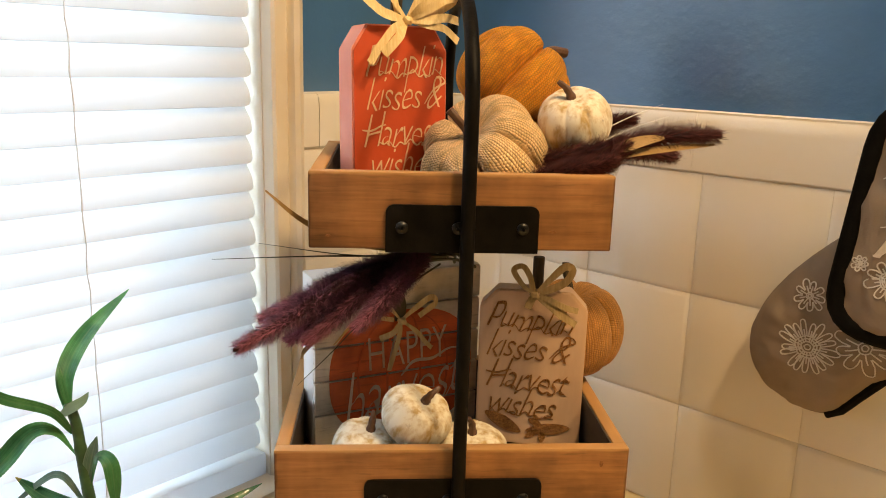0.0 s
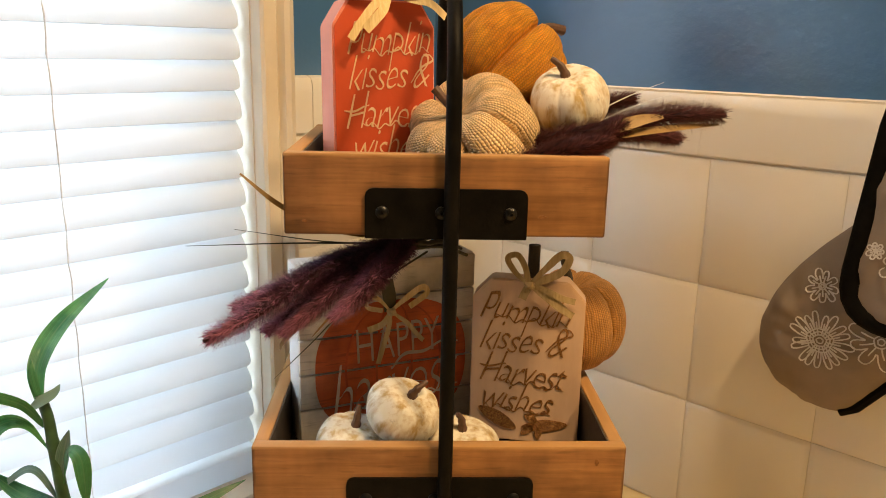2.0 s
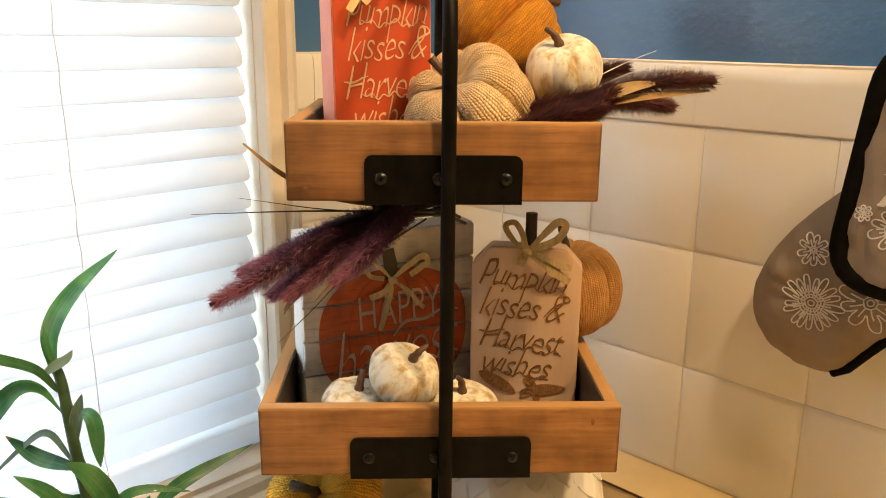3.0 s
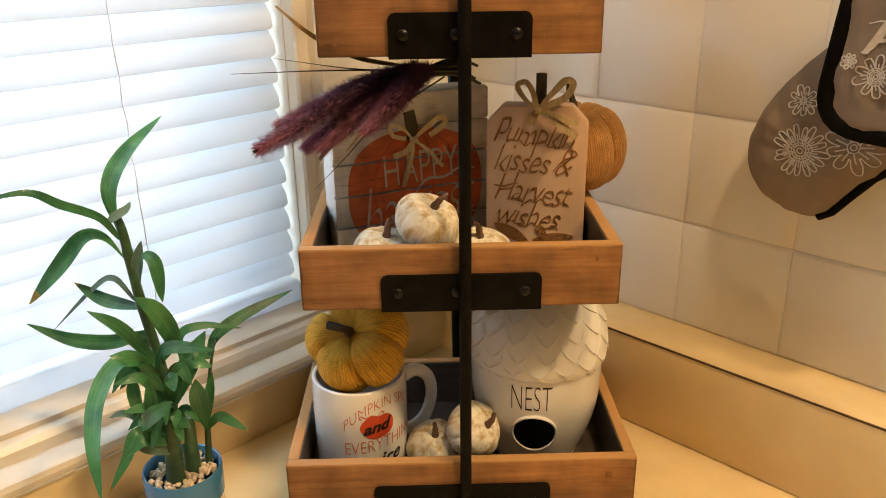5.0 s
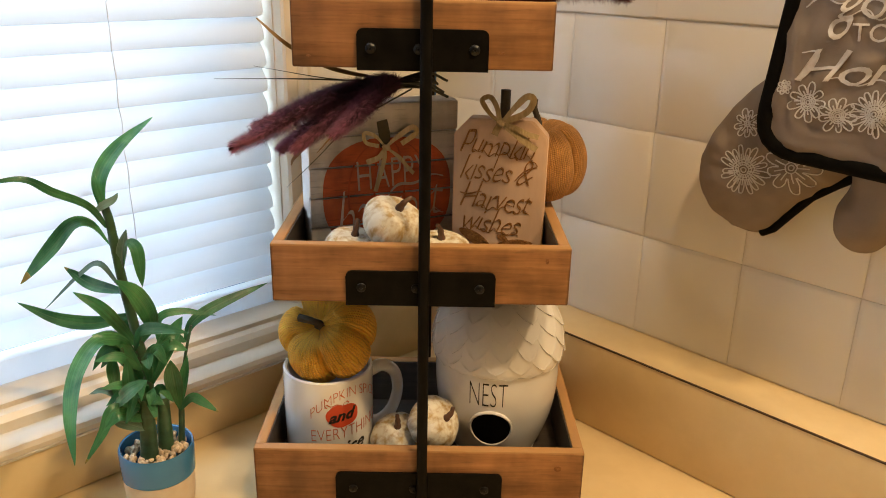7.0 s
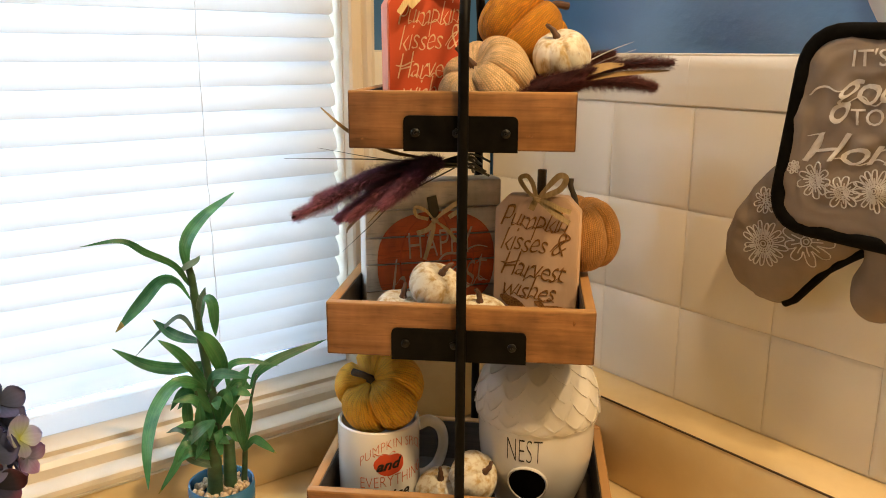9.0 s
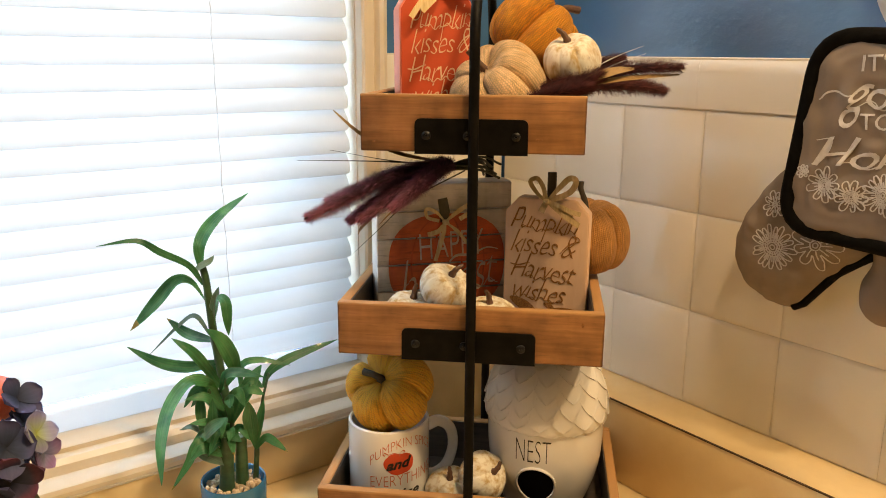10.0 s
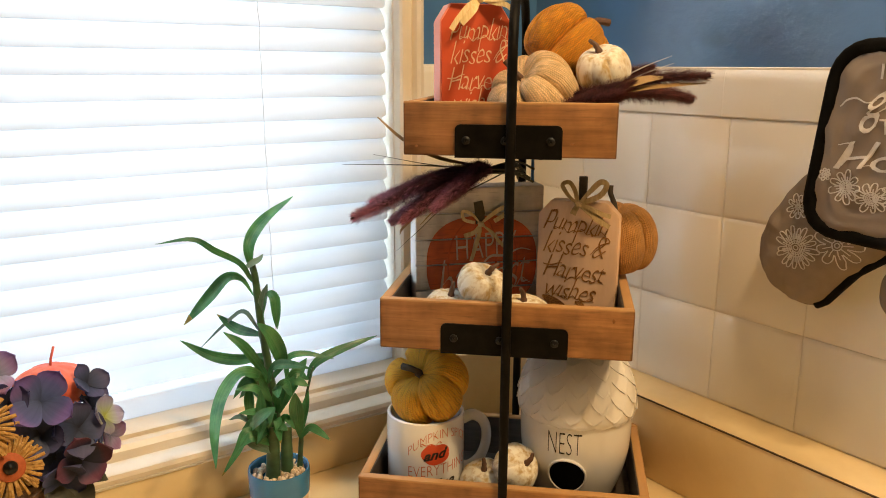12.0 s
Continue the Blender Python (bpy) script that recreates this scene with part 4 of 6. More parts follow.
TAG_M = at_stand(-0.0385, 0.070, 0.4052) @ pose(0, 0, 0, -2, 0, 24)
tag = tag_block("tag_sign", "orange tag-shaped wooden sign with cream script and a raffia bow", TAG_M, 0.0730, 0.1345, 0.026, 0.0105, 0.0165, M["orange_paint"], M["coral_edge"])
lettering(tag, "Pumpkin", M["cream_ink"], flat(0.003, 0.1055, turn=1), 0.0600, 0.0330, thick=0.0004, joins=1.25, fat=-0.02, **SCRIPT)
lettering(tag, "kisses &", M["cream_ink"], flat(0.003, 0.0885, turn=1), 0.0590, 0.0230, thick=0.0004, swashes=(AND_TAIL,), fat=-0.02, **SCRIPT)
lettering(tag, "Harvest", M["cream_ink"], flat(0.001, 0.0630, turn=1), 0.0590, 0.0235, thick=0.0004, joins=1.25, swashes=(H_CURL,), fat=-0.02, **SCRIPT)
lettering(tag, "wishes", M["cream_ink"], flat(0.002, 0.0410, turn=1), 0.0490, 0.0220, thick=0.0004, joins=0.3, fat=-0.02, **SCRIPT)
b = bmesh.new()
tube(b, [Vector((0.002, 0.012, 0.132)), Vector((0.002, 0.012, 0.150)), Vector((0.004, 0.012, 0.166))], 0.0042, 10)
part("twig", b, M["stick"], tag, "short wooden twig")
bow(tag, (0.003, -0.003, 0.1375), [[(-0.010, -0.006, 0.152), (-0.022, -0.008, 0.174), (-0.013, -0.004, 0.176), (-0.004, -0.002, 0.142)],
                                   [(0.010, -0.010, 0.144), (0.022, -0.014, 0.158), (0.033, -0.010, 0.163), (0.030, -0.004, 0.150), (0.008, -0.002, 0.139)],
                                   [(0.012, -0.012, 0.143), (0.025, -0.016, 0.151), (0.035, -0.012, 0.152), (0.024, -0.006, 0.144), (0.008, -0.002, 0.139)]],
    [[(-0.010, -0.009, 0.131), (-0.022, -0.012, 0.118), (-0.029, -0.013, 0.108)], [(-0.012, -0.007, 0.140), (-0.020, -0.008, 0.143), (-0.030, -0.007, 0.151)],
     [(0.014, -0.012, 0.1375), (0.028, -0.012, 0.1395), (0.040, -0.009, 0.138)], [(0.016, -0.012, 0.134), (0.027, -0.013, 0.132), (0.039, -0.011, 0.124)],
     [(0.012, -0.004, 0.152), (0.018, -0.003, 0.166), (0.024, -0.002, 0.180)], [(-0.006, -0.011, 0.127), (-0.012, -0.013, 0.121), (-0.019, -0.013, 0.114)],
     [(0.010, -0.012, 0.146), (0.020, -0.013, 0.154), (0.026, -0.012, 0.150)]], 0.0066, M["raffia"])

MID_M = at_stand(0.0675, 0.0905, 0.2125) @ pose(0, 0, 0, -1, 0, -11)
mid = tag_block("tag_sign", "blush wooden tag sign with copper glitter script and ribbon", MID_M, 0.0845, 0.1305, 0.019, 0.0135, 0.0145, M["tan_wood"], M["tan_wood"])
lettering(mid, "Pumpkin", M["glitter"], flat(-0.002, 0.1030, turn=-5), 0.0680, 0.0330, joins=1.25, fat=-0.016, **SCRIPT)
lettering(mid, "kisses &", M["glitter"], flat(-0.002, 0.0850, turn=-4), 0.0660, 0.0240, swashes=(AND_TAIL,), fat=-0.016, **SCRIPT)
lettering(mid, "Harvest", M["glitter"], flat(-0.001, 0.0590, turn=-5), 0.0660, 0.0250, joins=1.25, swashes=(H_CURL,), fat=-0.016, **SCRIPT)
lettering(mid, "wishes", M["glitter"], flat(-0.004, 0.0365, turn=-5), 0.0540, 0.0230, joins=0.3, fat=-0.016, **SCRIPT)
for cx, cz, rx, rz, tn in ((-0.020, 0.0190, 0.017, 0.0055, -28), (0.0165, 0.0150, 0.018, 0.0050, 8), (0.006, 0.0205, 0.006, 0.003, -25), (0.004, 0.0110, 0.007, 0.003, 40), (0.012, 0.0080, 0.003, 0.005, 0)):
    b = bmesh.new()
    c, s = math.cos(radians(tn)), math.sin(radians(tn))
    o = []
    for k in range(16):
        a = 2 * math.pi * k / 16
        px, pz = rx * math.cos(a), rz * math.sin(a) * (1 - 0.35 * math.cos(a) ** 2)
        o.append((cx + px * c - pz * s, cz + px * s + pz * c))
    rings(b, [[Vector((x, -0.0005, z)) for x, z in o], [Vector((x, -0.0013, z)) for x, z in o]], True, True)
    part("glitter_leaf", b, M["glitter"], mid)
b = bmesh.new()
tube(b, [Vector((0.002, 0.010, 0.120)), Vector((0.002, 0.010, 0.140)), Vector((0.002, 0.010, 0.1555))], 0.0045, 10)
part("twig", b, M["stick"], mid, "short dark twig")
bow(mid, (0.000, -0.002, 0.1275), [[(-0.010, -0.004, 0.136), (-0.017, -0.004, 0.147), (-0.010, -0.003, 0.150), (-0.004, -0.002, 0.141), (-0.001, -0.002, 0.129)],
                                   [(0.012, -0.005, 0.142), (0.022, -0.005, 0.152), (0.028, -0.003, 0.149), (0.022, -0.002, 0.138), (0.004, -0.002, 0.129)]],
    [[(0.010, -0.006, 0.122), (0.022, -0.007, 0.113), (0.033, -0.004, 0.106)], [(0.012, -0.006, 0.125), (0.024, -0.007, 0.120), (0.034, -0.004, 0.117)], [(-0.003, -0.004, 0.122), (-0.005, -0.004, 0.117)], [(0.009, -0.005, 0.123), (0.018, -0.006, 0.118), (0.027, -0.005, 0.110)]], 0.0056, M["ribbon"])

SIGN_M = at_stand(-0.1030, 0.0830, 0.2122) @ pose(0, 0, 0, 0, 0, 22)
SW, SH, ST = 0.1440, 0.1405, 0.030
sign = root("block_sign", SIGN_M, "square plank block sign with a painted orange pumpkin", "sign")
b = bmesh.new()
box(b, (0, 0.004, 0), (SW, ST, SH), 0.001)
part("block", b, M["sign_edge"], sign, "white painted block edge")
for k in range(5):
    b = bmesh.new()
    h = SH / 5
    box(b, (0.0004, 0, k * h + 0.0008), (SW - 0.0004, 0.0045, (k + 1) * h - 0.0008), 0.0009, 2)
    part("plank", b, M["plank"], sign)
PX, PZ = 0.0745, 0.0560
for k in range(5):
    h = SH / 5
    z0, z1 = k * h + 0.0010, (k + 1) * h - 0.0010
    b = bmesh.new()
    lo, hi = [], []
    n = 10
    for i in range(n + 1):
        z = z0 + (z1 - z0) * i / n
        q = (z - PZ) / 0.0535
        if abs(q) < 1:
            r = 0.0625 * (1 - abs(q) ** 2.6) ** (1 / 2.4)
            lo.append((PX - r, z))
            hi.append((PX + r, z))
    if len(lo) < 2:
        b.free()
        continue
    o = lo + hi[::-1]
    rings(b, [[Vector((x, -0.0002, z)) for x, z in o], [Vector((x, -0.0006, z)) for x, z in o]], True, True)
    part("painted_pumpkin", b, M["pumpkin_paint"], sign)
for q in (-0.62, -0.22, 0.25, 0.64):
    b = bmesh.new()
    pts = [(PX + q * 0.0625 * math.cos(radians(a)) ** 0.8, PZ + 0.050 * math.sin(radians(a))) for a in range(-76, 77, 8)]
    rings(b, [[Vector((x - 0.0009, y, z)) for x, z in pts] + [Vector((x + 0.0009, y, z)) for x, z in reversed(pts)] for y in (-0.0004, -0.0009)], True, True)
    part("painted_rib", b, M["rib_paint"], sign)
b = bmesh.new()
o = [(PX - 0.008, 0.100), (PX + 0.001, 0.100), (PX + 0.002, 0.112), (PX - 0.001, 0.126), (PX - 0.011, 0.124), (PX - 0.009, 0.112)]
rings(b, [[Vector((x, -0.0004, z)) for x, z in o], [Vector((x, -0.0010, z)) for x, z in o]], True, True)
part("painted_stem", b, M["stem_paint"], sign)
lettering(sign, "HAPPY", M["sign_ink"], flat(0.0790, 0.0765, -0.0009, 3), 0.0690, 0.0275, 0, 0.0004, 0, -0.012)
lettering(sign, "harvest", M["sign_ink"], flat(0.0760, 0.0465, -0.0009, 8), 0.1080, 0.0460, thick=0.0004, joins=0.5, fat=-0.022, swashes=([(-0.02, 0.16), (0.10, 0.30), (0.28, 0.36), (0.52, 0.34)],), **SCRIPT)
bow(sign, (PX - 0.003, -0.002, 0.1005), [[(PX - 0.014, -0.005, 0.112), (PX - 0.024, -0.005, 0.115), (PX - 0.022, -0.003, 0.106), (PX - 0.010, -0.003, 0.102)],
                                         [(PX + 0.008, -0.004, 0.110), (PX + 0.022, -0.004, 0.118), (PX + 0.026, -0.003, 0.112), (PX + 0.012, -0.003, 0.103)]],
    [[(PX - 0.006, -0.004, 0.086), (PX - 0.014, -0.004, 0.060)], [(PX + 0.010, -0.004, 0.090), (PX + 0.018, -0.004, 0.080), (PX + 0.024, -0.003, 0.074)], [(PX - 0.010, -0.004, 0.092), (PX - 0.022, -0.004, 0.088)]], 0.0046, M["raffia"])

# ---- mug ----
MUG = (-0.0905, 0.0750)
mug = root("mug", at_stand(MUG[0], MUG[1], 0.0122), "white glazed mug with orange seasonal print", "mug")
b = bmesh.new()
R = 0.0430
revolve(b, [(0.0005, 0.0), (R - 0.006, 0.0), (R - 0.001, 0.002), (R, 0.007), (R, 0.090), (R - 0.0004, 0.0945), (R - 0.0022, 0.0960), (R - 0.0042, 0.0945), (R - 0.0045, 0.010), (R - 0.010, 0.006), (0.0005, 0.006)], 64)
part("body", b, M["mug_glaze"], mug)
b = bmesh.new()
hd = radians(22)
pts = catmull([(R - 0.002, 0, 0.080), (R + 0.012, 0, 0.0835), (R + 0.0245, 0, 0.073), (R + 0.0275, 0, 0.053), (R + 0.021, 0, 0.032), (R + 0.009, 0, 0.022), (R - 0.002, 0, 0.021)], 8)
tube(b, [Vector((p.x * math.cos(hd), p.x * math.sin(hd), p.z)) for p in pts], lambda t: 0.0056 + 0.0012 * abs(2 * t - 1), 14)
part("handle", b, M["mug_glaze"], mug)


def round_mug(a0, z0, rise=0.0, turn=0.0):
    """Lay print on the mug's side round the angle a0 (degrees, 0 faces the room)."""
    def put(x, y, t):
        y = y + turn * x + rise * (1 - (x / 0.03) ** 2)
        a = radians(a0) + x / R - math.pi / 2
        return Vector(((R + 0.0002 + t) * math.cos(a), (R + 0.0002 + t) * math.sin(a), z0 + y))
    return put


MA = 34
lettering(mug, "PUMPKIN SPICE", M["red_ink"], round_mug(MA, 0.0725, 0.012, 0.07), 0.0740, 0.0100, 0, 0.0002, 0, -0.020)
lettering(mug, "EVERYTHING", M["red_ink"], round_mug(MA, 0.0435, 0, 0.08), 0.0740, 0.0120, 0, 0.0002, 0, -0.020)
b = bmesh.new()
put = round_mug(25, 0.0615)
n = 40
o = []
for k in range(n):
    a = 2 * math.pi * k / n
    r = 0.0142 * (1 + 0.06 * abs(math.sin(2.5 * a)))
    o.append((r * 1.08 * math.cos(a), r * (0.86 - 0.16 * math.exp(-((a - math.pi / 2) / 0.35) ** 2)) * math.sin(a)))
rings(b, [[put(x * s, y * s, 0.0001) for x, y in o] for s in (0.05, 0.5, 1.0)], True, False)
part("printed_pumpkin", b, M["pumpkin_ink"], mug)
b = bmesh.new()
for line in ([(0.000, 0.0085), (0.001, 0.0120), (0.004, 0.0140), (0.006, 0.0125), (0.0045, 0.0110)], [(-0.001, 0.0105), (-0.006, 0.0120), (-0.011, 0.0105), (-0.015, 0.0125), (-0.0165, 0.0105), (-0.0145, 0.0092)]):
    pts = catmull([(x, y, 0) for x, y in line], 6)
    rings(b, [[put(p.x + dx, p.y + dy, t) for dx, dy, t in ((-0.0004, -0.0004, 0), (0.0004, 0.0004, 0), (0.0004, 0.0004, 0.0003), (-0.0004, -0.0004, 0.0003))] for p in pts], True, True)
part("printed_vine", b, M["red_ink"], mug)
lettering(mug, "and", M["black_ink"], round_mug(25, 0.0612, 0, 0.14), 0.0270, 0.0115, 0.35, 0.0004, 0, 0.03)
lettering(mug, "nice", M["black_ink"], round_mug(MA, 0.0265, 0, 0.10), 0.0330, 0.0125, 0.35, 0.0004, 0, 0.015)

# ---- acorn birdhouse ----
NEST = (0.0745, 0.1000)
nest = root("birdhouse", at_stand(NEST[0], NEST[1], 0.0122), "white ceramic acorn birdhouse with scalloped cap", "birdhouse")
b = bmesh.new()
body = [(0.0005, 0.0), (0.038, 0.0), (0.0425, 0.003), (0.0490, 0.018), (0.0550, 0.036), (0.0590, 0.056), (0.0606, 0.076), (0.0608, 0.096), (0.0600, 0.110), (0.050, 0.130), (0.0005, 0.150)]
fine = [(p.x, p.y) for p in catmull([(r, z, 0) for r, z in body], 4)]
revolve(b, fine, 72)
part("body", b, M["ceramic"], nest)


def body_r(z):
    for (r0, z0), (r1, z1) in zip(fine, fine[1:]):
        if z0 <= z <= z1 and z1 > z0:
            return r0 + (r1 - r0) * (z - z0) / (z1 - z0)
    return 0.06


def round_nest(a0, z0):
    def put(x, y, t):
        z = z0 + y
        r = body_r(z) + 0.0002 + t
        a = radians(a0) + x / 0.058 - math.pi / 2
        return Vector((r * math.cos(a), r * math.sin(a), z))
    return put


lettering(nest, "NEST", M["black_ink"], round_nest(-11, 0.0825), 0.0345, 0.0245, 0, 0.0002, 0, -0.022)
b = bmesh.new()
put = round_nest(-8, 0.0440)
hole = [(math.cos(2 * math.pi * k / 40), math.sin(2 * math.pi * k / 40)) for k in range(40)]
rings(b, [[put(c * r, s * r, t) for c, s in hole] for r, t in ((0.0184, -0.0005), (0.0188, 0.0016), (0.0198, 0.0022), (0.0210, 0.0012), (0.0216, -0.0012))], True, False)
part("hole_rim", b, M["ceramic"], nest, "raised ceramic entrance rim")
# no opening is cut: a black disc paints the shaded hollow
b = bmesh.new()
rings(b, [[put(c * r, s * r, t) for c, s in hole] for r, t in ((0.0187, 0.0011), (0.0120, 0.0008), (0.00002, 0.0006))], True, False)
part("hole", b, M["hole"], nest, "black disc painted as the shaded entrance")
b = bmesh.new()
dome = [(0.0600, 0.098), (0.0632, 0.104), (0.0635, 0.116), (0.0600, 0.135), (0.0510, 0.153), (0.0370, 0.167), (0.0200, 0.1755), (0.0005, 0.178)]
dfine = [(p.x, p.y) for p in catmull([(r, z, 0) for r, z in dome], 5)]
revolve(b, dfine, 72)
cap = part("cap", b, M["ceramic"], nest, "scalloped acorn cap")
DOME_N = len(dfine)


def on_dome(q):
    """The dome's radius and height at q, from 0 at its rim to 1 at its top."""
    q = max(0.0, min(0.999, q)) * (DOME_N - 1)
    i = int(q)
    (ra, za), (rb, zb) = dfine[i], dfine[i + 1]
    return ra + (rb - ra) * (q - i), za + (zb - za) * (q - i)


for row in range(7):
    low = (0.02, 0.17, 0.30, 0.42, 0.54, 0.66, 0.78)[row]
    count = (17, 17, 16, 14, 12, 9, 6)[row]
    r_low = on_dome(low + 0.08)[0]
    for k in range(count):
        a = 2 * math.pi * (k + (row % 2) * 0.5) / count
        half_turn = math.pi / count * 1.16
        b = bmesh.new()
        top, under = [], []
        for j in range(9):
            f = j / 8
            wide = min(1.0, (f * 1.9) ** 0.72 + 0.04)
            line, inner = [], []
            for i in range(9):
                x = -1 + i / 4
                q = low + 0.26 * f
                rr, zz = on_dome(q)
                lift = 0.0018 * (1 - f) ** 0.8 * (1 - 0.20 * x * x) + 0.0009 * abs(x) ** 5 * (1 - f) + 0.0006 * max(0, 1 - f * 5)
                aa = a + x * wide * half_turn
                line.append(Vector(((rr + lift) * math.cos(aa), (rr + lift) * math.sin(aa), zz + lift * 0.35)))
                inner.append(Vector(((rr - 0.0015) * math.cos(aa), (rr - 0.0015) * math.sin(aa), zz)))
            top.append(line)
            under.append(inner)
        rings(b, [g + u[::-1] for g, u in zip(top, under)], True, True)
        part("petal", b, M["ceramic"], cap, "", 75)

# knots in the trays' front boards
for ku, kz, kr, kh in ((0.1255, 0.0435, 0.0036, 0.9), (0.0590, 0.4100, 0.0030, 0.40), (0.1040, 0.2440, 0.0015, 1.8), (-0.0860, 0.4060, 0.0018, 0.5)):
    b = bmesh.new()
    knot = [[Vector((ku + r * kr * math.cos(t), y, kz + r * kr * kh * math.sin(t))) for t in [2 * math.pi * k / 18 for k in range(18)]] for r, y in ((1.0, 0.0004), (0.9, -0.0003), (0.55, -0.0001), (0.12, -0.0004))]
    rings(b, knot, True, False)
    part("wood_knot", b, M["knot"], stand, "dark round knot in the board")


# ---- dried plumes ----
def plume(ob, spine, radius, count, length, material, core, seed, tint=None, wild=0.26):
    """A furry grass head: a dark core and many fine hairs swept towards the pointed tip."""
    rnd = random.Random(seed)
    pts = catmull(spine, 12)
    n = len(pts)

    def fill(t):
        return max(0.10, math.sin(math.pi * min(1.0, 0.20 + t * 0.50)) * (1.0 if t < 0.55 else 1.0 - 0.72 * ((t - 0.55) / 0.45) ** 1.3))
    b = bmesh.new()
    tube(b, pts, lambda t: radius * 0.70 * fill(t) + 0.0003, 8)
    part("core", b, core, ob)
    verts, faces, base_dark = [], [], []
    for k in range(count):
        t = rnd.random() * (n - 2)
        i = int(t)
        p = pts[i].lerp(pts[i + 1], t - i)
        d = (pts[i + 1] - pts[max(0, i - 1)]).normalized()
        side = d.orthogonal()
        side.rotate(Matrix.Rotation(rnd.uniform(0, 2 * math.pi), 3, d))
        f = fill(t / n)
        base = p + side * radius * 0.55 * f
        stray = rnd.random() < wild
        out = radius * f * 0.55 + (rnd.uniform(0.35, 0.80) if stray else rnd.uniform(0.10, 0.45)) * length
        tip = base + side * (out - radius * 0.25 * f) + d * length * (rnd.uniform(0.0, 0.4) if stray else rnd.uniform(0.35, 1.0))
        w = d.cross(side).normalized() * (0.00017 if stray else 0.00023)
        q = len(verts)
        mid = base.lerp(tip, 0.5) + side * 0.0007
        verts += [base - w, base + w, mid + w * 0.8, mid - w * 0.8, tip]
        faces += [(q, q + 1, q + 2, q + 3), (q + 3, q + 2, q + 4)]
        base_dark += [t / n < rnd.uniform(0.36, 0.80)] * 2
    me = bpy.data.meshes.new("fluff")
    me.from_pydata(verts, [], faces)
    me.materials.append(material)
    me.materials.append(tint or material)
    me.polygons.foreach_set("material_index", [int(v) for v in base_dark])
    f = new("fluff", me)
    f.parent = ob
    return tagged(f, "fine furry hairs", "", "", "stuff")


def stem_line(ob, pts, r, material, name="stem", taper=True):
    b = bmesh.new()
    tube(b, catmull(pts, 8), (lambda t: r * (1.0 - 0.85 * t)) if taper else r, 6)
    part(name, b, material, ob)


def blade(ob, pts, w, material, name="blade", normal=(0, -0.5, 1)):
    b = bmesh.new()
    strip(b, catmull(pts, 8), lambda t: w * (0.25 + 0.75 * math.sin(math.pi * min(1, 0.12 + 0.86 * t))), normal, 0.0003, 0.3)
    part(name, b, material, ob)


spray = root("dried_grass_spray", STAND, "burgundy feathery dried grass spray lying on the block sign", "dried grass")
HEADS = (((-0.030, 0.045, 0.381), (-0.075, 0.012, 0.372), (-0.112, -0.018, 0.354), (-0.141, -0.036, 0.341)),
         ((-0.028, 0.050, 0.383), (-0.066, 0.028, 0.375), (-0.102, 0.006, 0.361), (-0.130, -0.008, 0.3515)),
         ((-0.030, 0.048, 0.380), (-0.066, 0.030, 0.366), (-0.094, 0.018, 0.345), (-0.115, 0.013, 0.329)),
         ((-0.030, 0.044, 0.381), (-0.062, 0.020, 0.364), (-0.083, 0.008, 0.347), (-0.102, 0.000, 0.333)),
         ((-0.022, 0.040, 0.383), (-0.038, 0.010, 0.375), (-0.053, -0.006, 0.361), (-0.069, -0.014, 0.3475)))
for k, h in enumerate(HEADS):
    plume(spray, h, (0.0054, 0.0044, 0.0048, 0.0048, 0.0048)[k], 7000, 0.0066, M["plume"], M["plume_core"], 40 + k, M["plume_base"], 0.48)
for k in range(8):
    z = 0.3655 + 0.0013 * k + random.uniform(-0.001, 0.001)
    stem_line(spray, [(-0.032, 0.046 + 0.003 * k, 0.376), (0.000, 0.074 + 0.003 * k, z + 0.008), (0.012 + random.uniform(-0.010, 0.012), 0.090 + 0.004 * k, z - 0.002)], 0.0012, M["grass"], taper=False)
stem_line(spray, [(-0.005, 0.060, 0.378), (-0.090, 0.035, 0.3835), (-0.1632, 0.0178, 0.3848)], 0.0011, M["grass"])
stem_line(spray, [(-0.005, 0.062, 0.379), (-0.070, 0.040, 0.383), (-0.1335, 0.024, 0.3945)], 0.0009, M["grass"])
stem_line(spray, [(-0.010, 0.050, 0.375), (-0.055, 0.018, 0.352), (-0.085, 0.005, 0.324), (-0.107, 0.000, 0.303)], 0.0008, M["grass"])
blade(spray, [(-0.040, 0.040, 0.365), (-0.068, 0.012, 0.345), (-0.083, 0.004, 0.330)], 0.0022, M["straw"])
blade(spray, [(-0.040, 0.045, 0.372), (-0.072, 0.020, 0.352), (-0.100, 0.012, 0.326), (-0.105, 0.012, 0.318)], 0.0050, M["straw"])
blade(spray, [(-0.035, 0.060, 0.381), (-0.075, 0.045, 0.391), (-0.105, 0.030, 0.409), (-0.128, 0.0199, 0.431)], 0.0042, M["straw"], normal=(0.3, -1, 0.5))

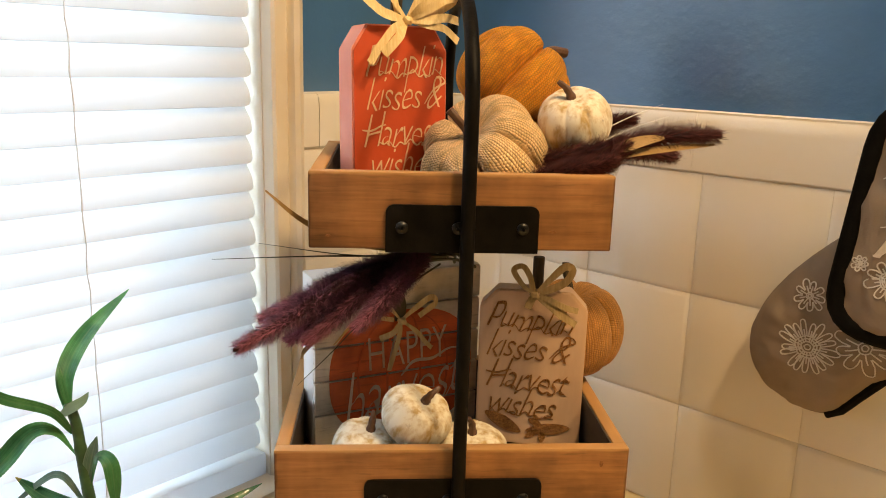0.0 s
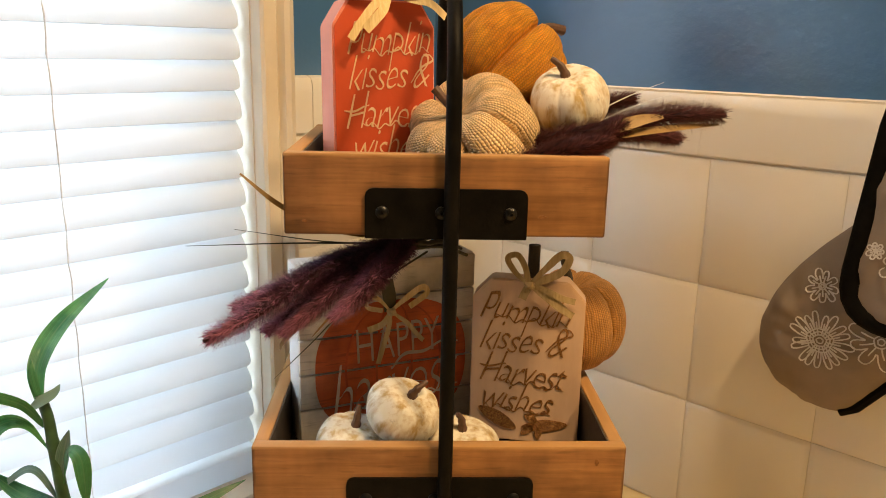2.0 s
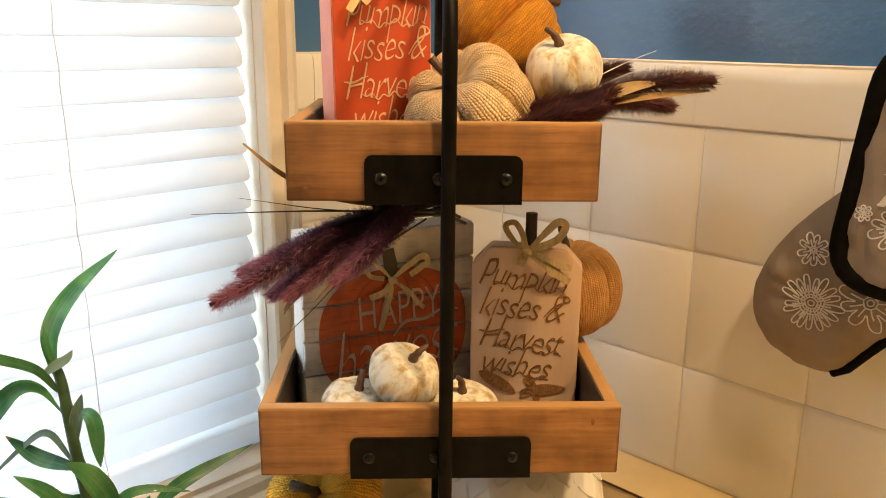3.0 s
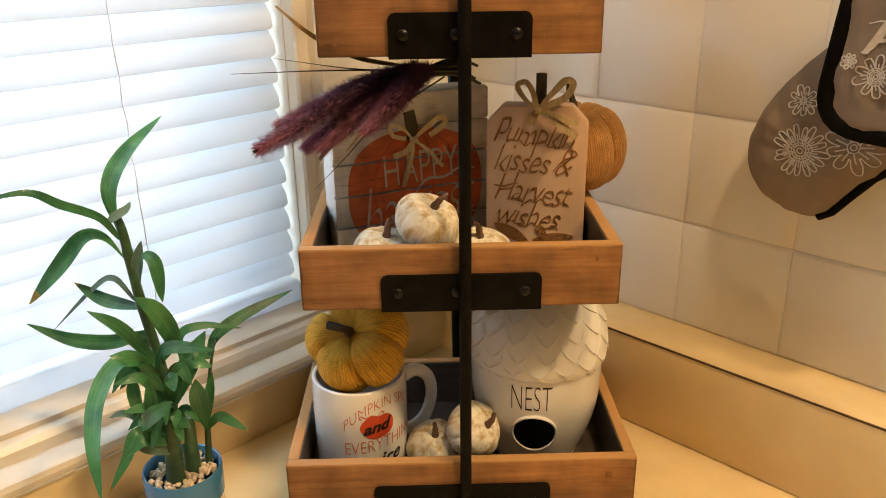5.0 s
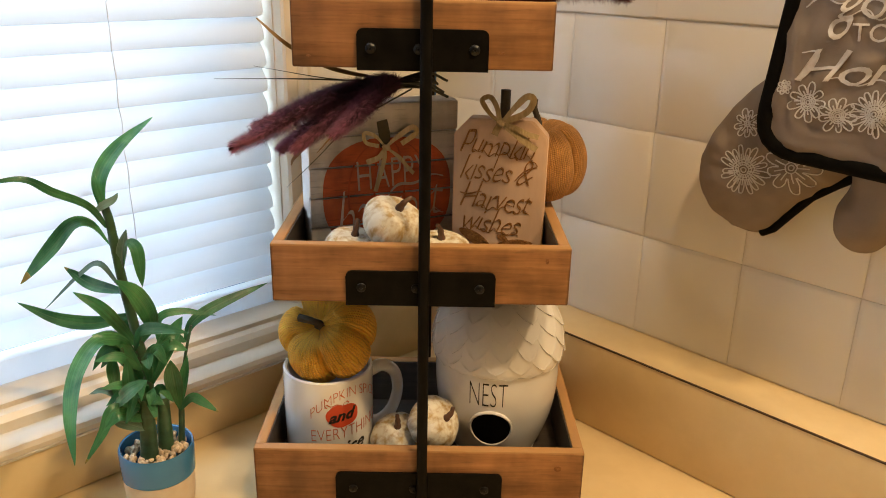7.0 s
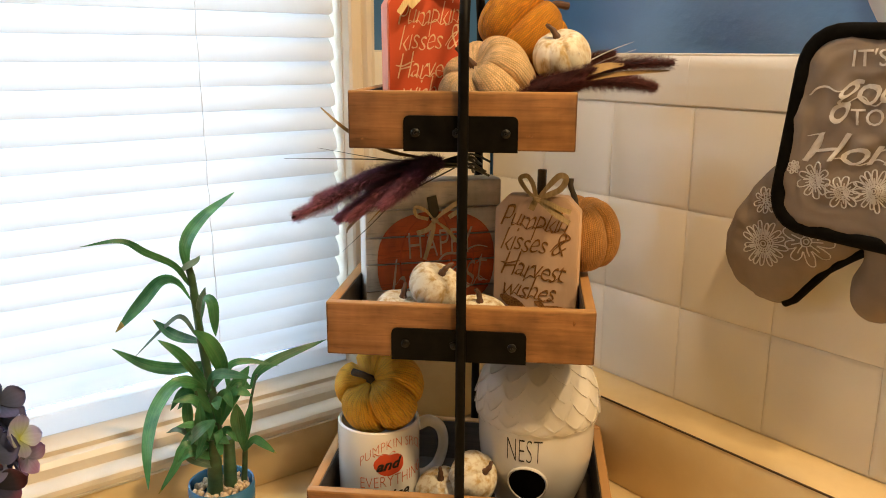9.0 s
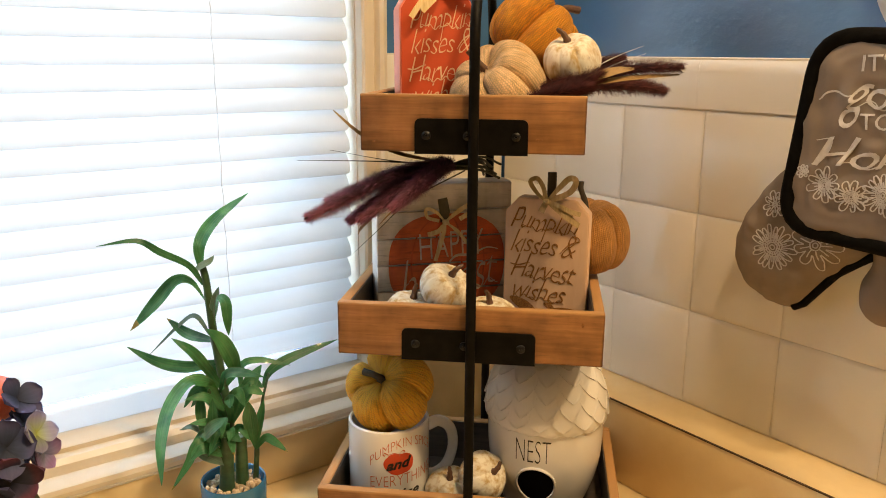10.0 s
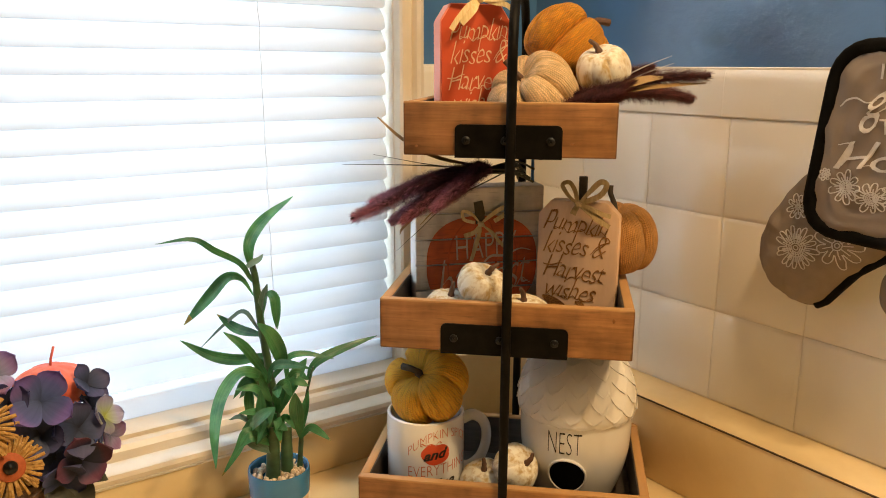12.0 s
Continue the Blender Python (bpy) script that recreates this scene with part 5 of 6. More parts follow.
dark = root("dried_grass_spray", STAND, "dark brown feathery dried grass behind the white pumpkin", "dried grass")
for k, h in enumerate((((0.055, 0.040, 0.452), (0.100, 0.036, 0.462), (0.140, 0.036, 0.470), (0.1816, 0.0384, 0.4715)),
                       ((0.060, 0.050, 0.448), (0.100, 0.080, 0.454), (0.145, 0.100, 0.4535), (0.1781, 0.1114, 0.4475)),
                       ((0.060, 0.040, 0.445), (0.078, 0.026, 0.450), (0.098, 0.022, 0.456), (0.112, 0.026, 0.466)),
                       ((0.046, 0.022, 0.441), (0.066, 0.015, 0.447), (0.084, 0.014, 0.451), (0.102, 0.018, 0.456)),
                       ((0.060, 0.080, 0.455), (0.090, 0.090, 0.464), (0.115, 0.090, 0.473), (0.135, 0.088, 0.478)))):
    plume(dark, h, 0.0052, 5200, 0.0078, M["plume_brown"], M["plume_core"], 60 + k, None, 0.5)
blade(dark, [(0.086, 0.030, 0.452), (0.104, 0.022, 0.462), (0.122, 0.024, 0.468), (0.138, 0.030, 0.470)], 0.0085, M["straw"], normal=(0, -1, 0.6))
blade(dark, [(0.078, 0.032, 0.449), (0.110, 0.024, 0.458), (0.145, 0.030, 0.4625), (0.178, 0.040, 0.465)], 0.0075, M["straw"], normal=(0, -0.6, 1))
stem_line(dark, [(0.090, 0.070, 0.462), (0.125, 0.072, 0.480), (0.150, 0.074, 0.490)], 0.0006, M["cord"])
stem_line(dark, [(0.100, 0.060, 0.462), (0.125, 0.058, 0.474), (0.150, 0.056, 0.483)], 0.0006, M["cord"])

# ---- lucky bamboo ----
PC = (-0.2330, -0.0060)
plant = root("potted_plant", at_stand(PC[0], PC[1], 0), "lucky bamboo in a blue and cream pot by the window", "plant")


def pp(u, v, z):
    return (u - PC[0], v - PC[1], z)


b = bmesh.new()
revolve(b, [(0.0258, 0.0), (0.0275, 0.002), (0.0298, 0.020), (0.0310, 0.0400)], 48)
revolve(b, [(0.0005, 0.0), (0.0258, 0.0)], 48)
bmesh.ops.remove_doubles(b, verts=b.verts, dist=0.00005)
pot = part("pot", b, M["pot_cream"], plant, "cream unglazed lower pot")
b = bmesh.new()
revolve(b, [(0.0308, 0.0400), (0.0315, 0.0407), (0.0320, 0.052), (0.0322, 0.0655), (0.0314, 0.0680), (0.0300, 0.0672), (0.0292, 0.0600), (0.0285, 0.045), (0.0005, 0.043)], 48)
part("glazed_band", b, M["pot_blue"], pot, "glossy blue glazed upper band")
pebbles = []
for k in range(4):
    b = bmesh.new()
    bmesh.ops.create_icosphere(b, subdivisions=2, radius=1)
    for v in b.verts:
        v.co *= 1 + 0.18 * noise.noise(v.co * 1.4 + Vector((k * 5, 0, 0)))
    pebbles.append(to_mesh("pebble", b, M["pebble"], 80))
rp = random.Random(7)
for k in range(170):
    a, r = rp.uniform(0, 2 * math.pi), 0.027 * math.sqrt(rp.random())
    s = rp.uniform(0.0018, 0.0034)
    m = pose(r * math.cos(a), r * math.sin(a), 0.0575 + rp.uniform(0, 0.005), rp.uniform(0, 90), rp.uniform(0, 90), rp.uniform(0, 360)) @ Matrix.Diagonal((s * 1.3, s, s * 0.75, 1))
    piece("pebble", pebbles[k % 4], plant, m)


def cane(pts, r):
    pts = catmull([pp(*p) for p in pts], 10)
    b = bmesh.new()
    tube(b, pts, lambda t: r * (1 + 0.16 * max(0, math.cos(t * 26)) ** 16) * (1 - 0.25 * t), 12)
    part("cane", b, M["cane"], plant, "ringed green cane")


leaf_turn = [0]


def leaf(pts, w, material="leaf", peak=0.45, tip=False, normal=(0.1, -0.75, 0.65), fold=0.3):
    pts = catmull([pp(*p) for p in pts], 7)
    w *= 0.86
    b = bmesh.new()

    def wide(t):
        return w * (max(0.02, math.sin(math.pi * min(1, (0.10 + 0.90 * t) ** (math.log(0.5) / math.log(0.10 + 0.90 * peak))))) ** 0.8)
    strip(b, pts, wide, normal, 0.0005, fold)
    leaf_turn[0] += 1
    strip_uv(b, leaf_turn[0])
    ob = part("leaf", b, M[material], plant)
    if tip:
        b = bmesh.new()
        n = len(pts)
        cut = max(2, int(n * 0.08) + 1)
        strip(b, [p + Vector((0, -0.0003, 0.0003)) for p in pts[-cut:]], lambda t: wide((n - cut + t * (cut - 1)) / (n - 1)) * 1.04, normal, 0.0007, fold)
        part("leaf_tip", b, M["leaf_tip"], ob, "yellowed dry leaf tip")


cane([(-0.238, -0.012, 0.045), (-0.236, -0.013, 0.080), (-0.234, -0.014, 0.118)], 0.0080)
cane([(-0.226, 0.000, 0.045), (-0.226, 0.000, 0.080), (-0.225, 0.000, 0.112)], 0.0072)
cane([(-0.216, 0.006, 0.045), (-0.212, 0.006, 0.090), (-0.210, 0.006, 0.122)], 0.0030)
cane([(-0.210, 0.006, 0.118), (-0.204, 0.010, 0.150), (-0.200, 0.018, 0.172)], 0.0015)
cane([(-0.234, -0.008, 0.105), (-0.236, 0.0, 0.130), (-0.243, 0.005, 0.169), (-0.251, 0.010, 0.212), (-0.255, 0.013, 0.240), (-0.258, 0.015, 0.267), (-0.2625, 0.0165, 0.283)], 0.0046)
cane([(-0.238, -0.008, 0.110), (-0.246, -0.014, 0.140), (-0.250, -0.012, 0.165)], 0.0022)
leaf([(-0.264, 0.018, 0.276), (-0.268, 0.030, 0.299), (-0.263, 0.060, 0.318), (-0.248, 0.110, 0.336)], 0.0165, peak=0.5)
leaf([(-0.262, 0.018, 0.274), (-0.267, 0.020, 0.293), (-0.270, 0.025, 0.306)], 0.0050)
leaf([(-0.266, 0.008, 0.277), (-0.259, 0.009, 0.282), (-0.252, 0.013, 0.286), (-0.249, 0.017, 0.291)], 0.0085, "leaf_grey")
leaf([(-0.261, 0.015, 0.262), (-0.267, 0.000, 0.284), (-0.284, -0.020, 0.301), (-0.299, -0.035, 0.315), (-0.3296, -0.049, 0.3124)], 0.0085)
leaf([(-0.258, 0.013, 0.245), (-0.270, 0.010, 0.265), (-0.284, 0.005, 0.267), (-0.303, 0.000, 0.246), (-0.330, -0.003, 0.217)], 0.0165, peak=0.68, tip=True)
leaf([(-0.250, 0.010, 0.222), (-0.238, -0.005, 0.254), (-0.226, -0.015, 0.253), (-0.223, -0.020, 0.224)], 0.0120, peak=0.7)
leaf([(-0.254, 0.012, 0.222), (-0.248, 0.010, 0.245), (-0.243, 0.010, 0.262)], 0.0110, "leaf_grey")
leaf([(-0.255, 0.010, 0.212), (-0.273, 0.020, 0.227), (-0.295, 0.030, 0.214), (-0.335, 0.036, 0.176)], 0.0062, "leaf_grey")
leaf([(-0.252, 0.010, 0.206), (-0.285, 0.025, 0.206), (-0.3107, 0.0339, 0.2180)], 0.0130, tip=True)
leaf([(-0.236, 0.000, 0.165), (-0.226, -0.004, 0.186), (-0.229, -0.020, 0.216), (-0.240, -0.030, 0.233)], 0.0180, peak=0.55)
leaf([(-0.246, 0.006, 0.186), (-0.275, 0.002, 0.180), (-0.305, 0.000, 0.184), (-0.3378, 0.0004, 0.1985)], 0.0145)
leaf([(-0.241, 0.000, 0.160), (-0.259, -0.015, 0.200), (-0.280, -0.020, 0.218)], 0.0120, "leaf")
leaf([(-0.206, 0.015, 0.158), (-0.200, 0.025, 0.172), (-0.181, 0.040, 0.182), (-0.1425, 0.0667, 0.1930)], 0.0125, peak=0.55)
leaf([(-0.222, 0.000, 0.160), (-0.222, 0.004, 0.184), (-0.205, 0.012, 0.188), (-0.178, 0.020, 0.181)], 0.0085)
leaf([(-0.241, -0.006, 0.160), (-0.226, -0.024, 0.186), (-0.205, -0.034, 0.193), (-0.183, -0.040, 0.193)], 0.0120)
leaf([(-0.228, -0.010, 0.130), (-0.219, -0.006, 0.155), (-0.204, 0.010, 0.184)], 0.0195, peak=0.6)
leaf([(-0.242, 0.000, 0.150), (-0.246, -0.014, 0.172), (-0.259, -0.034, 0.180), (-0.265, -0.060, 0.167), (-0.260, -0.090, 0.148), (-0.2501, -0.1157, 0.1205)], 0.0185, peak=0.6, normal=(-0.2, -0.9, 0.4))
leaf([(-0.243, -0.002, 0.142), (-0.252, -0.010, 0.163), (-0.262, -0.016, 0.163), (-0.272, -0.022, 0.148)], 0.0130)
leaf([(-0.258, -0.012, 0.108), (-0.258, -0.015, 0.138), (-0.260, -0.010, 0.158)], 0.0125, peak=0.6)
leaf([(-0.247, -0.018, 0.106), (-0.243, -0.022, 0.138), (-0.244, -0.018, 0.158)], 0.0125)
leaf([(-0.257, -0.020, 0.114), (-0.238, -0.036, 0.136), (-0.220, -0.040, 0.150)], 0.0160)
leaf([(-0.243, -0.018, 0.108), (-0.256, -0.030, 0.116), (-0.262, -0.040, 0.100), (-0.276, -0.050, 0.076)], 0.0110, tip=True)
leaf([(-0.236, -0.016, 0.098), (-0.250, -0.032, 0.112), (-0.264, -0.040, 0.100)], 0.0135)
leaf([(-0.247, -0.010, 0.106), (-0.268, -0.012, 0.123), (-0.286, -0.006, 0.116)], 0.0065, "leaf_grey")
leaf([(-0.236, -0.018, 0.090), (-0.250, -0.030, 0.104), (-0.256, -0.034, 0.112)], 0.0120, "leaf_grey")
leaf([(-0.211, 0.000, 0.100), (-0.208, -0.014, 0.132), (-0.207, -0.020, 0.158)], 0.0175, peak=0.6)
leaf([(-0.212, 0.004, 0.100), (-0.205, 0.002, 0.130), (-0.201, 0.004, 0.150)], 0.0100)
leaf([(-0.211, 0.002, 0.098), (-0.198, -0.004, 0.113), (-0.186, -0.010, 0.112), (-0.1728, -0.0139, 0.1055)], 0.0100, tip=True)
leaf([(-0.232, -0.012, 0.100), (-0.224, -0.024, 0.122), (-0.213, -0.028, 0.120)], 0.0120)
for a, ln, up, w in ((200, 0.034, 0.030, 0.011), (250, 0.030, 0.022, 0.012), (300, 0.032, 0.026, 0.011), (340, 0.026, 0.034, 0.010), (160, 0.030, 0.036, 0.010), (225, 0.026, 0.044, 0.012), (280, 0.028, 0.046, 0.011)):
    cx, sx = math.cos(radians(a)), math.sin(radians(a))
    leaf([(-0.234, -0.008, 0.088 + up * 0.3), (-0.234 + cx * ln * 0.5, -0.008 + sx * ln * 0.5, 0.092 + up), (-0.234 + cx * ln, -0.008 + sx * ln, 0.086 + up * 0.9)], w, tip=a == 300)
rl = random.Random(5)
for k in range(14):
    a, up, ln = rl.uniform(150, 380), rl.uniform(0.0, 0.055), rl.uniform(0.022, 0.040)
    cx, sx = math.cos(radians(a)), math.sin(radians(a))
    foot = (-0.232 + cx * 0.006, -0.006 + sx * 0.006, 0.092 + up)
    rise = rl.uniform(0.014, 0.030)
    leaf([foot, (foot[0] + cx * ln * 0.45, foot[1] + sx * ln * 0.45, foot[2] + rise), (foot[0] + cx * ln, foot[1] + sx * ln, foot[2] + rise * rl.uniform(0.2, 1.3))], rl.uniform(0.0095, 0.0135), peak=0.5)
leaf([(-0.240, 0.004, 0.150), (-0.252, 0.012, 0.172), (-0.266, 0.014, 0.184)], 0.0110)
leaf([(-0.238, -0.004, 0.140), (-0.226, -0.008, 0.160), (-0.214, -0.012, 0.168)], 0.0100)

# ---- oven mitt, pot holder and hook plaque on the tiled wall ----


def pillow(outline, centre, y0, thick, name, material, parent, wrinkle=0.0008, power=3.0, rows=14, seed=0):
    """A padded cloth shape from a closed outline in x and z, swelling towards the room; returns its surface depth."""
    pts = [Vector((x, z)) for x, z in outline]
    c = Vector(centre)

    def depth(x, z):
        p = Vector((x, z)) - c
        a = math.atan2(p.y, p.x)
        best = min(pts, key=lambda q: abs((math.atan2(q.y - c.y, q.x - c.x) - a + math.pi) % (2 * math.pi) - math.pi))
        r = min(1.0, p.length / max(1e-6, (best - c).length))
        w = wrinkle * (noise.noise(Vector((x * 60, z * 60, seed))) + 0.55 * noise.noise(Vector((x * 170, z * 60, seed + 3))) * r ** 2 + 0.35 * noise.noise(Vector((x * 110, z * 130, seed + 7))))
        return y0 - thick * (1 - r ** power) ** 0.6 - w

    b = bmesh.new()
    loops = []
    for j in range(rows + 1):
        f = max(0.015, 1 - (j / rows) ** 1.3)
        loops.append([Vector((*(c + (p - c) * f),)).to_3d() for p in pts])
    front = [[Vector((p.x, depth(p.x, p.y), p.y)) for p in lp] for lp in loops]
    rear = [[Vector((p.x, y0 + thick * 0.35 * (1 - k / 3), p.y)) for p in loops[i]] for k, i in ((3, 0), (2, 0))]
    backing = [[Vector((p.x, y0 + thick * 0.35, p.y)) for p in loops[i]] for i in (rows, rows // 2, 1)]
    rings(b, backing + rear[::-1] + front, True, True)
    part(name, b, material, parent, "", 60)
    return depth


def line_art(parent, curves, depth, width, material, name="printed_flower"):
    """Printed line drawing: narrow raised strokes that follow the cloth."""
    b = bmesh.new()
    for pts in curves:
        n = len(pts)
        loops = []
        for i, (x, z) in enumerate(pts):
            x0, z0 = pts[max(0, i - 1)]
            x1, z1 = pts[min(n - 1, i + 1)]
            d = Vector((x1 - x0, z1 - z0)).normalized()
            nx, nz = -d.y * width / 2, d.x * width / 2
            y = depth(x, z)
            loops.append([Vector((x - nx, y - 0.0002, z - nz)), Vector((x - nx, y - 0.0010, z - nz)), Vector((x + nx, y - 0.0010, z + nz)), Vector((x + nx, y - 0.0002, z + nz))])
        rings(b, loops, True, True)
    return part(name, b, material, parent)


def flower_curves(cx, cz, r, petals, seed, ringed=False):
    rnd = random.Random(seed)
    out = []
    for k in range(petals):
        a = 2 * math.pi * k / petals + rnd.uniform(-0.08, 0.08)
        wd = math.pi / petals * 0.95
        rr = r * rnd.uniform(0.88, 1.06)
        pts = []
        for i in range(11):
            t = -1 + i / 5
            q = r * 0.42 + (rr - r * 0.42) * (1 - abs(t) ** 3.0)
            pts.append((cx + q * math.cos(a + t * wd), cz + q * math.sin(a + t * wd)))
        out.append(pts)
        out.append([(cx + q * math.cos(a), cz + q * math.sin(a)) for q in (r * 0.2, r * 0.4, r * 0.62)])
    for q in ((0.40, 0.30, 0.2, 0.1) if ringed else (0.2, 0.1)):
        out.append([(cx + r * q * (1 + 0.08 * math.sin(5 * t)) * math.cos(t), cz + r * q * math.sin(t)) for t in [2 * math.pi * i / 18 for i in range(19)]])
    return out


def closed_outline(pts, n=8):
    return [(p.x, p.y) for p in catmull([(x, z, 0) for x, z in pts], n, True)]


mitt = root("oven_mitt", pose(0, 0, 0), "taupe quilted oven mitt with white flowers, hanging on tiles", "oven mitt")
finger = closed_outline([(-0.118, 0.425), (-0.168, 0.406), (-0.203, 0.376), (-0.232, 0.338), (-0.2435, 0.303), (-0.2385, 0.276), (-0.2190, 0.2575), (-0.191, 0.2485), (-0.168, 0.2555), (-0.148, 0.282), (-0.112, 0.3140), (-0.090, 0.345), (-0.090, 0.400)])
d1 = pillow(finger, (-0.185, 0.315), 0.712, 0.026, "palm", M["mitt"], mitt, 0.0038, 2.6, rows=26, seed=2)
thumb = closed_outline([(-0.112, 0.352), (-0.110, 0.312), (-0.1185, 0.287), (-0.1165, 0.265), (-0.101, 0.2535), (-0.083, 0.2570), (-0.070, 0.277), (-0.064, 0.310), (-0.062, 0.352)])
pillow(thumb, (-0.091, 0.290), 0.714, 0.020, "thumb", M["mitt"], mitt, 0.0010, 2.4, seed=5)
b = bmesh.new()
tube(b, [Vector((x, 0.7075, z)) for x, z in ((-0.176, 0.2520), (-0.166, 0.2580), (-0.152, 0.276), (-0.138, 0.293), (-0.120, 0.307), (-0.104, 0.318))], 0.0042, 8)
part("binding", b, M["binding"], mitt, "black bound edge")
line_art(mitt, flower_curves(-0.1905, 0.3095, 0.0225, 17, 1, True), d1, 0.0009, M["print_white"])
line_art(mitt, flower_curves(-0.1510, 0.3185, 0.0225, 9, 2), d1, 0.0009, M["print_white"])
line_art(mitt, flower_curves(-0.1955, 0.3485, 0.0125, 9, 3), d1, 0.0009, M["print_white"])

holder = root("pot_holder", pose(0, 0, 0), "taupe quilted pot holder with black binding and white script", "pot holder")


def rounded_quad(corners, r, n=6):
    out = []
    m = len(corners)
    for i in range(m):
        p, a, c = Vector(corners[i]), Vector(corners[i - 1]), Vector(corners[(i + 1) % m])
        e0, e1 = p + (a - p).normalized() * r, p + (c - p).normalized() * r
        for k in range(n + 1):
            t = k / n
            q = e0 * (1 - t) ** 2 + p * 2 * t * (1 - t) + e1 * t * t
            out.append((q.x, q.y))
        nxt = Vector(corners[(i + 1) % m])
        f0, f1 = e1, nxt + (p - nxt).normalized() * r
        for k in range(1, 10):
            q = f0.lerp(f1, k / 10)
            out.append((q.x, q.y))
    return out


quad = [(-0.1610, 0.5020), (-0.1785, 0.3325), (0.0080, 0.3250), (0.0150, 0.4950)]
hull = rounded_quad(quad, 0.034)
HC = (-0.078, 0.412)
d2 = pillow(hull, HC, 0.674, 0.008, "cloth", M["mitt"], holder, 0.0046, 9.0, rows=40, seed=9)
b = bmesh.new()
loop = [Vector((x + (HC[0] - x) * 0.03, 0.6715, z + (HC[1] - z) * 0.03)) for x, z in hull]
n = len(loop)
lps = []
for i, p in enumerate(loop):
    d = (loop[(i + 1) % n] - loop[i - 1]).normalized()
    side = d.cross(Vector((0, 1, 0)))
    lps.append([p + side * 0.0068 * math.cos(a) + Vector((0, 0.0058 * math.sin(a), 0)) for a in [2 * math.pi * k / 10 for k in range(10)]])
rings(b, lps + [lps[0]], True, False)
bmesh.ops.remove_doubles(b, verts=b.verts, dist=0.00002)
part("binding", b, M["binding"], holder, "black bound edge")


def on_cloth(x0, z0, turn=0.0):
    c, s = math.cos(radians(turn)), math.sin(radians(turn))

    def put(x, y, t):
        px, pz = x0 + x * c - y * s, z0 + x * s + y * c
        return Vector((px, d2(px, pz) - 0.0007 - t, pz))
    return put


lettering(holder, "IT'S SO", M["print_white"], on_cloth(-0.0885, 0.4780, 2), 0.061, 0.0135, 0, 0.0004, fine=True)
lettering(holder, "good", M["print_white"], on_cloth(-0.0915, 0.4500, 2), 0.082, 0.0440, thick=0.0004, fat=-0.004, fine=True, joins=0.5, swashes=([(-0.74, 0.02), (-0.66, 0.08), (-0.52, 0.08), (-0.34, 0.10)],), **SCRIPT)
lettering(holder, "TO BE", M["print_white"], on_cloth(-0.0885, 0.4320, 2), 0.052, 0.0130, 0, 0.0004, fine=True)
lettering(holder, "Home", M["print_white"], on_cloth(-0.0970, 0.4065, 2), 0.108, 0.0250, thick=0.0004, fat=-0.004, fine=True, joins=1, swashes=([(-0.50, -0.46), (-0.44, -0.30), (-0.36, 0.30), (-0.40, 0.46), (-0.48, 0.36)],), **SCRIPT)
for k, (x, z, r, nn) in enumerate(((-0.1385, 0.3765, 0.0155, 9), (-0.1140, 0.3695, 0.0140, 9), (-0.0885, 0.3745, 0.0170, 15), (-0.0600, 0.3730, 0.0140, 9), (-0.0330, 0.3740, 0.0150, 12), (-0.1580, 0.3860, 0.0060, 7))):
    line_art(holder, flower_curves(x, z, r, nn, 10 + k, nn > 8), d2, 0.0009, M["print_white"])
b = bmesh.new()
strip(b, catmull([(-0.075, 0.673, 0.494), (-0.085, 0.690, 0.515), (-0.0915, 0.705, 0.533), (-0.083, 0.690, 0.520), (-0.071, 0.674, 0.494)], 6), 0.006, (0, -1, 0.2), 0.0008)
part("hanging_loop", b, M["binding"], holder, "black cloth loop")

plaque = root("hook_plaque", pose(0, 0, 0), "round white hook plaque on the blue wall", "plaque")
b = bmesh.new()
disc = []
for r, y in ((0.0005, 0.727), (0.105, 0.727), (0.122, 0.7285), (0.128, 0.733), (0.130, 0.7408), (0.0005, 0.7408)):
    disc.append([Vector((-0.030 + r * math.cos(a), y, 0.580 + r * math.sin(a))) for a in [2 * math.pi * k / 64 for k in range(64)]])
rings(b, disc, True, True)
part("disc", b, M["plaque"], plaque)
b = bmesh.new()
tube(b, catmull([(-0.0905, 0.728, 0.545), (-0.0905, 0.716, 0.540), (-0.0905, 0.704, 0.528), (-0.0905, 0.697, 0.531), (-0.0905, 0.694, 0.540)], 6), 0.0028, 10)
part("hook", b, M["iron"], plaque, "black metal hook")

# ---- flower arrangement at the window's other end ----
FC = Vector((-0.462, 0.014, 0.0))
flowers = root("flower_arrangement", Matrix.Translation(FC), "faux autumn flowers in a woven basket on the counter", "flowers")
b = bmesh.new()
nb = 48
loops = []
for j in range(23):
    z = 0.002 + 0.148 * j / 22
    r = 0.040 + 0.013 * j / 22
    loops.append([Vector(((r + 0.0016 * (1 if (k // 2 + j) % 2 else -1)) * math.cos(2 * math.pi * k / nb), (r + 0.0016 * (1 if (k // 2 + j) % 2 else -1)) * math.sin(2 * math.pi * k / nb), z)) for k in range(nb)])
rings(b, loops, True, True)
part("basket", b, M["wicker"], flowers, "brown woven basket")
rf = random.Random(11)


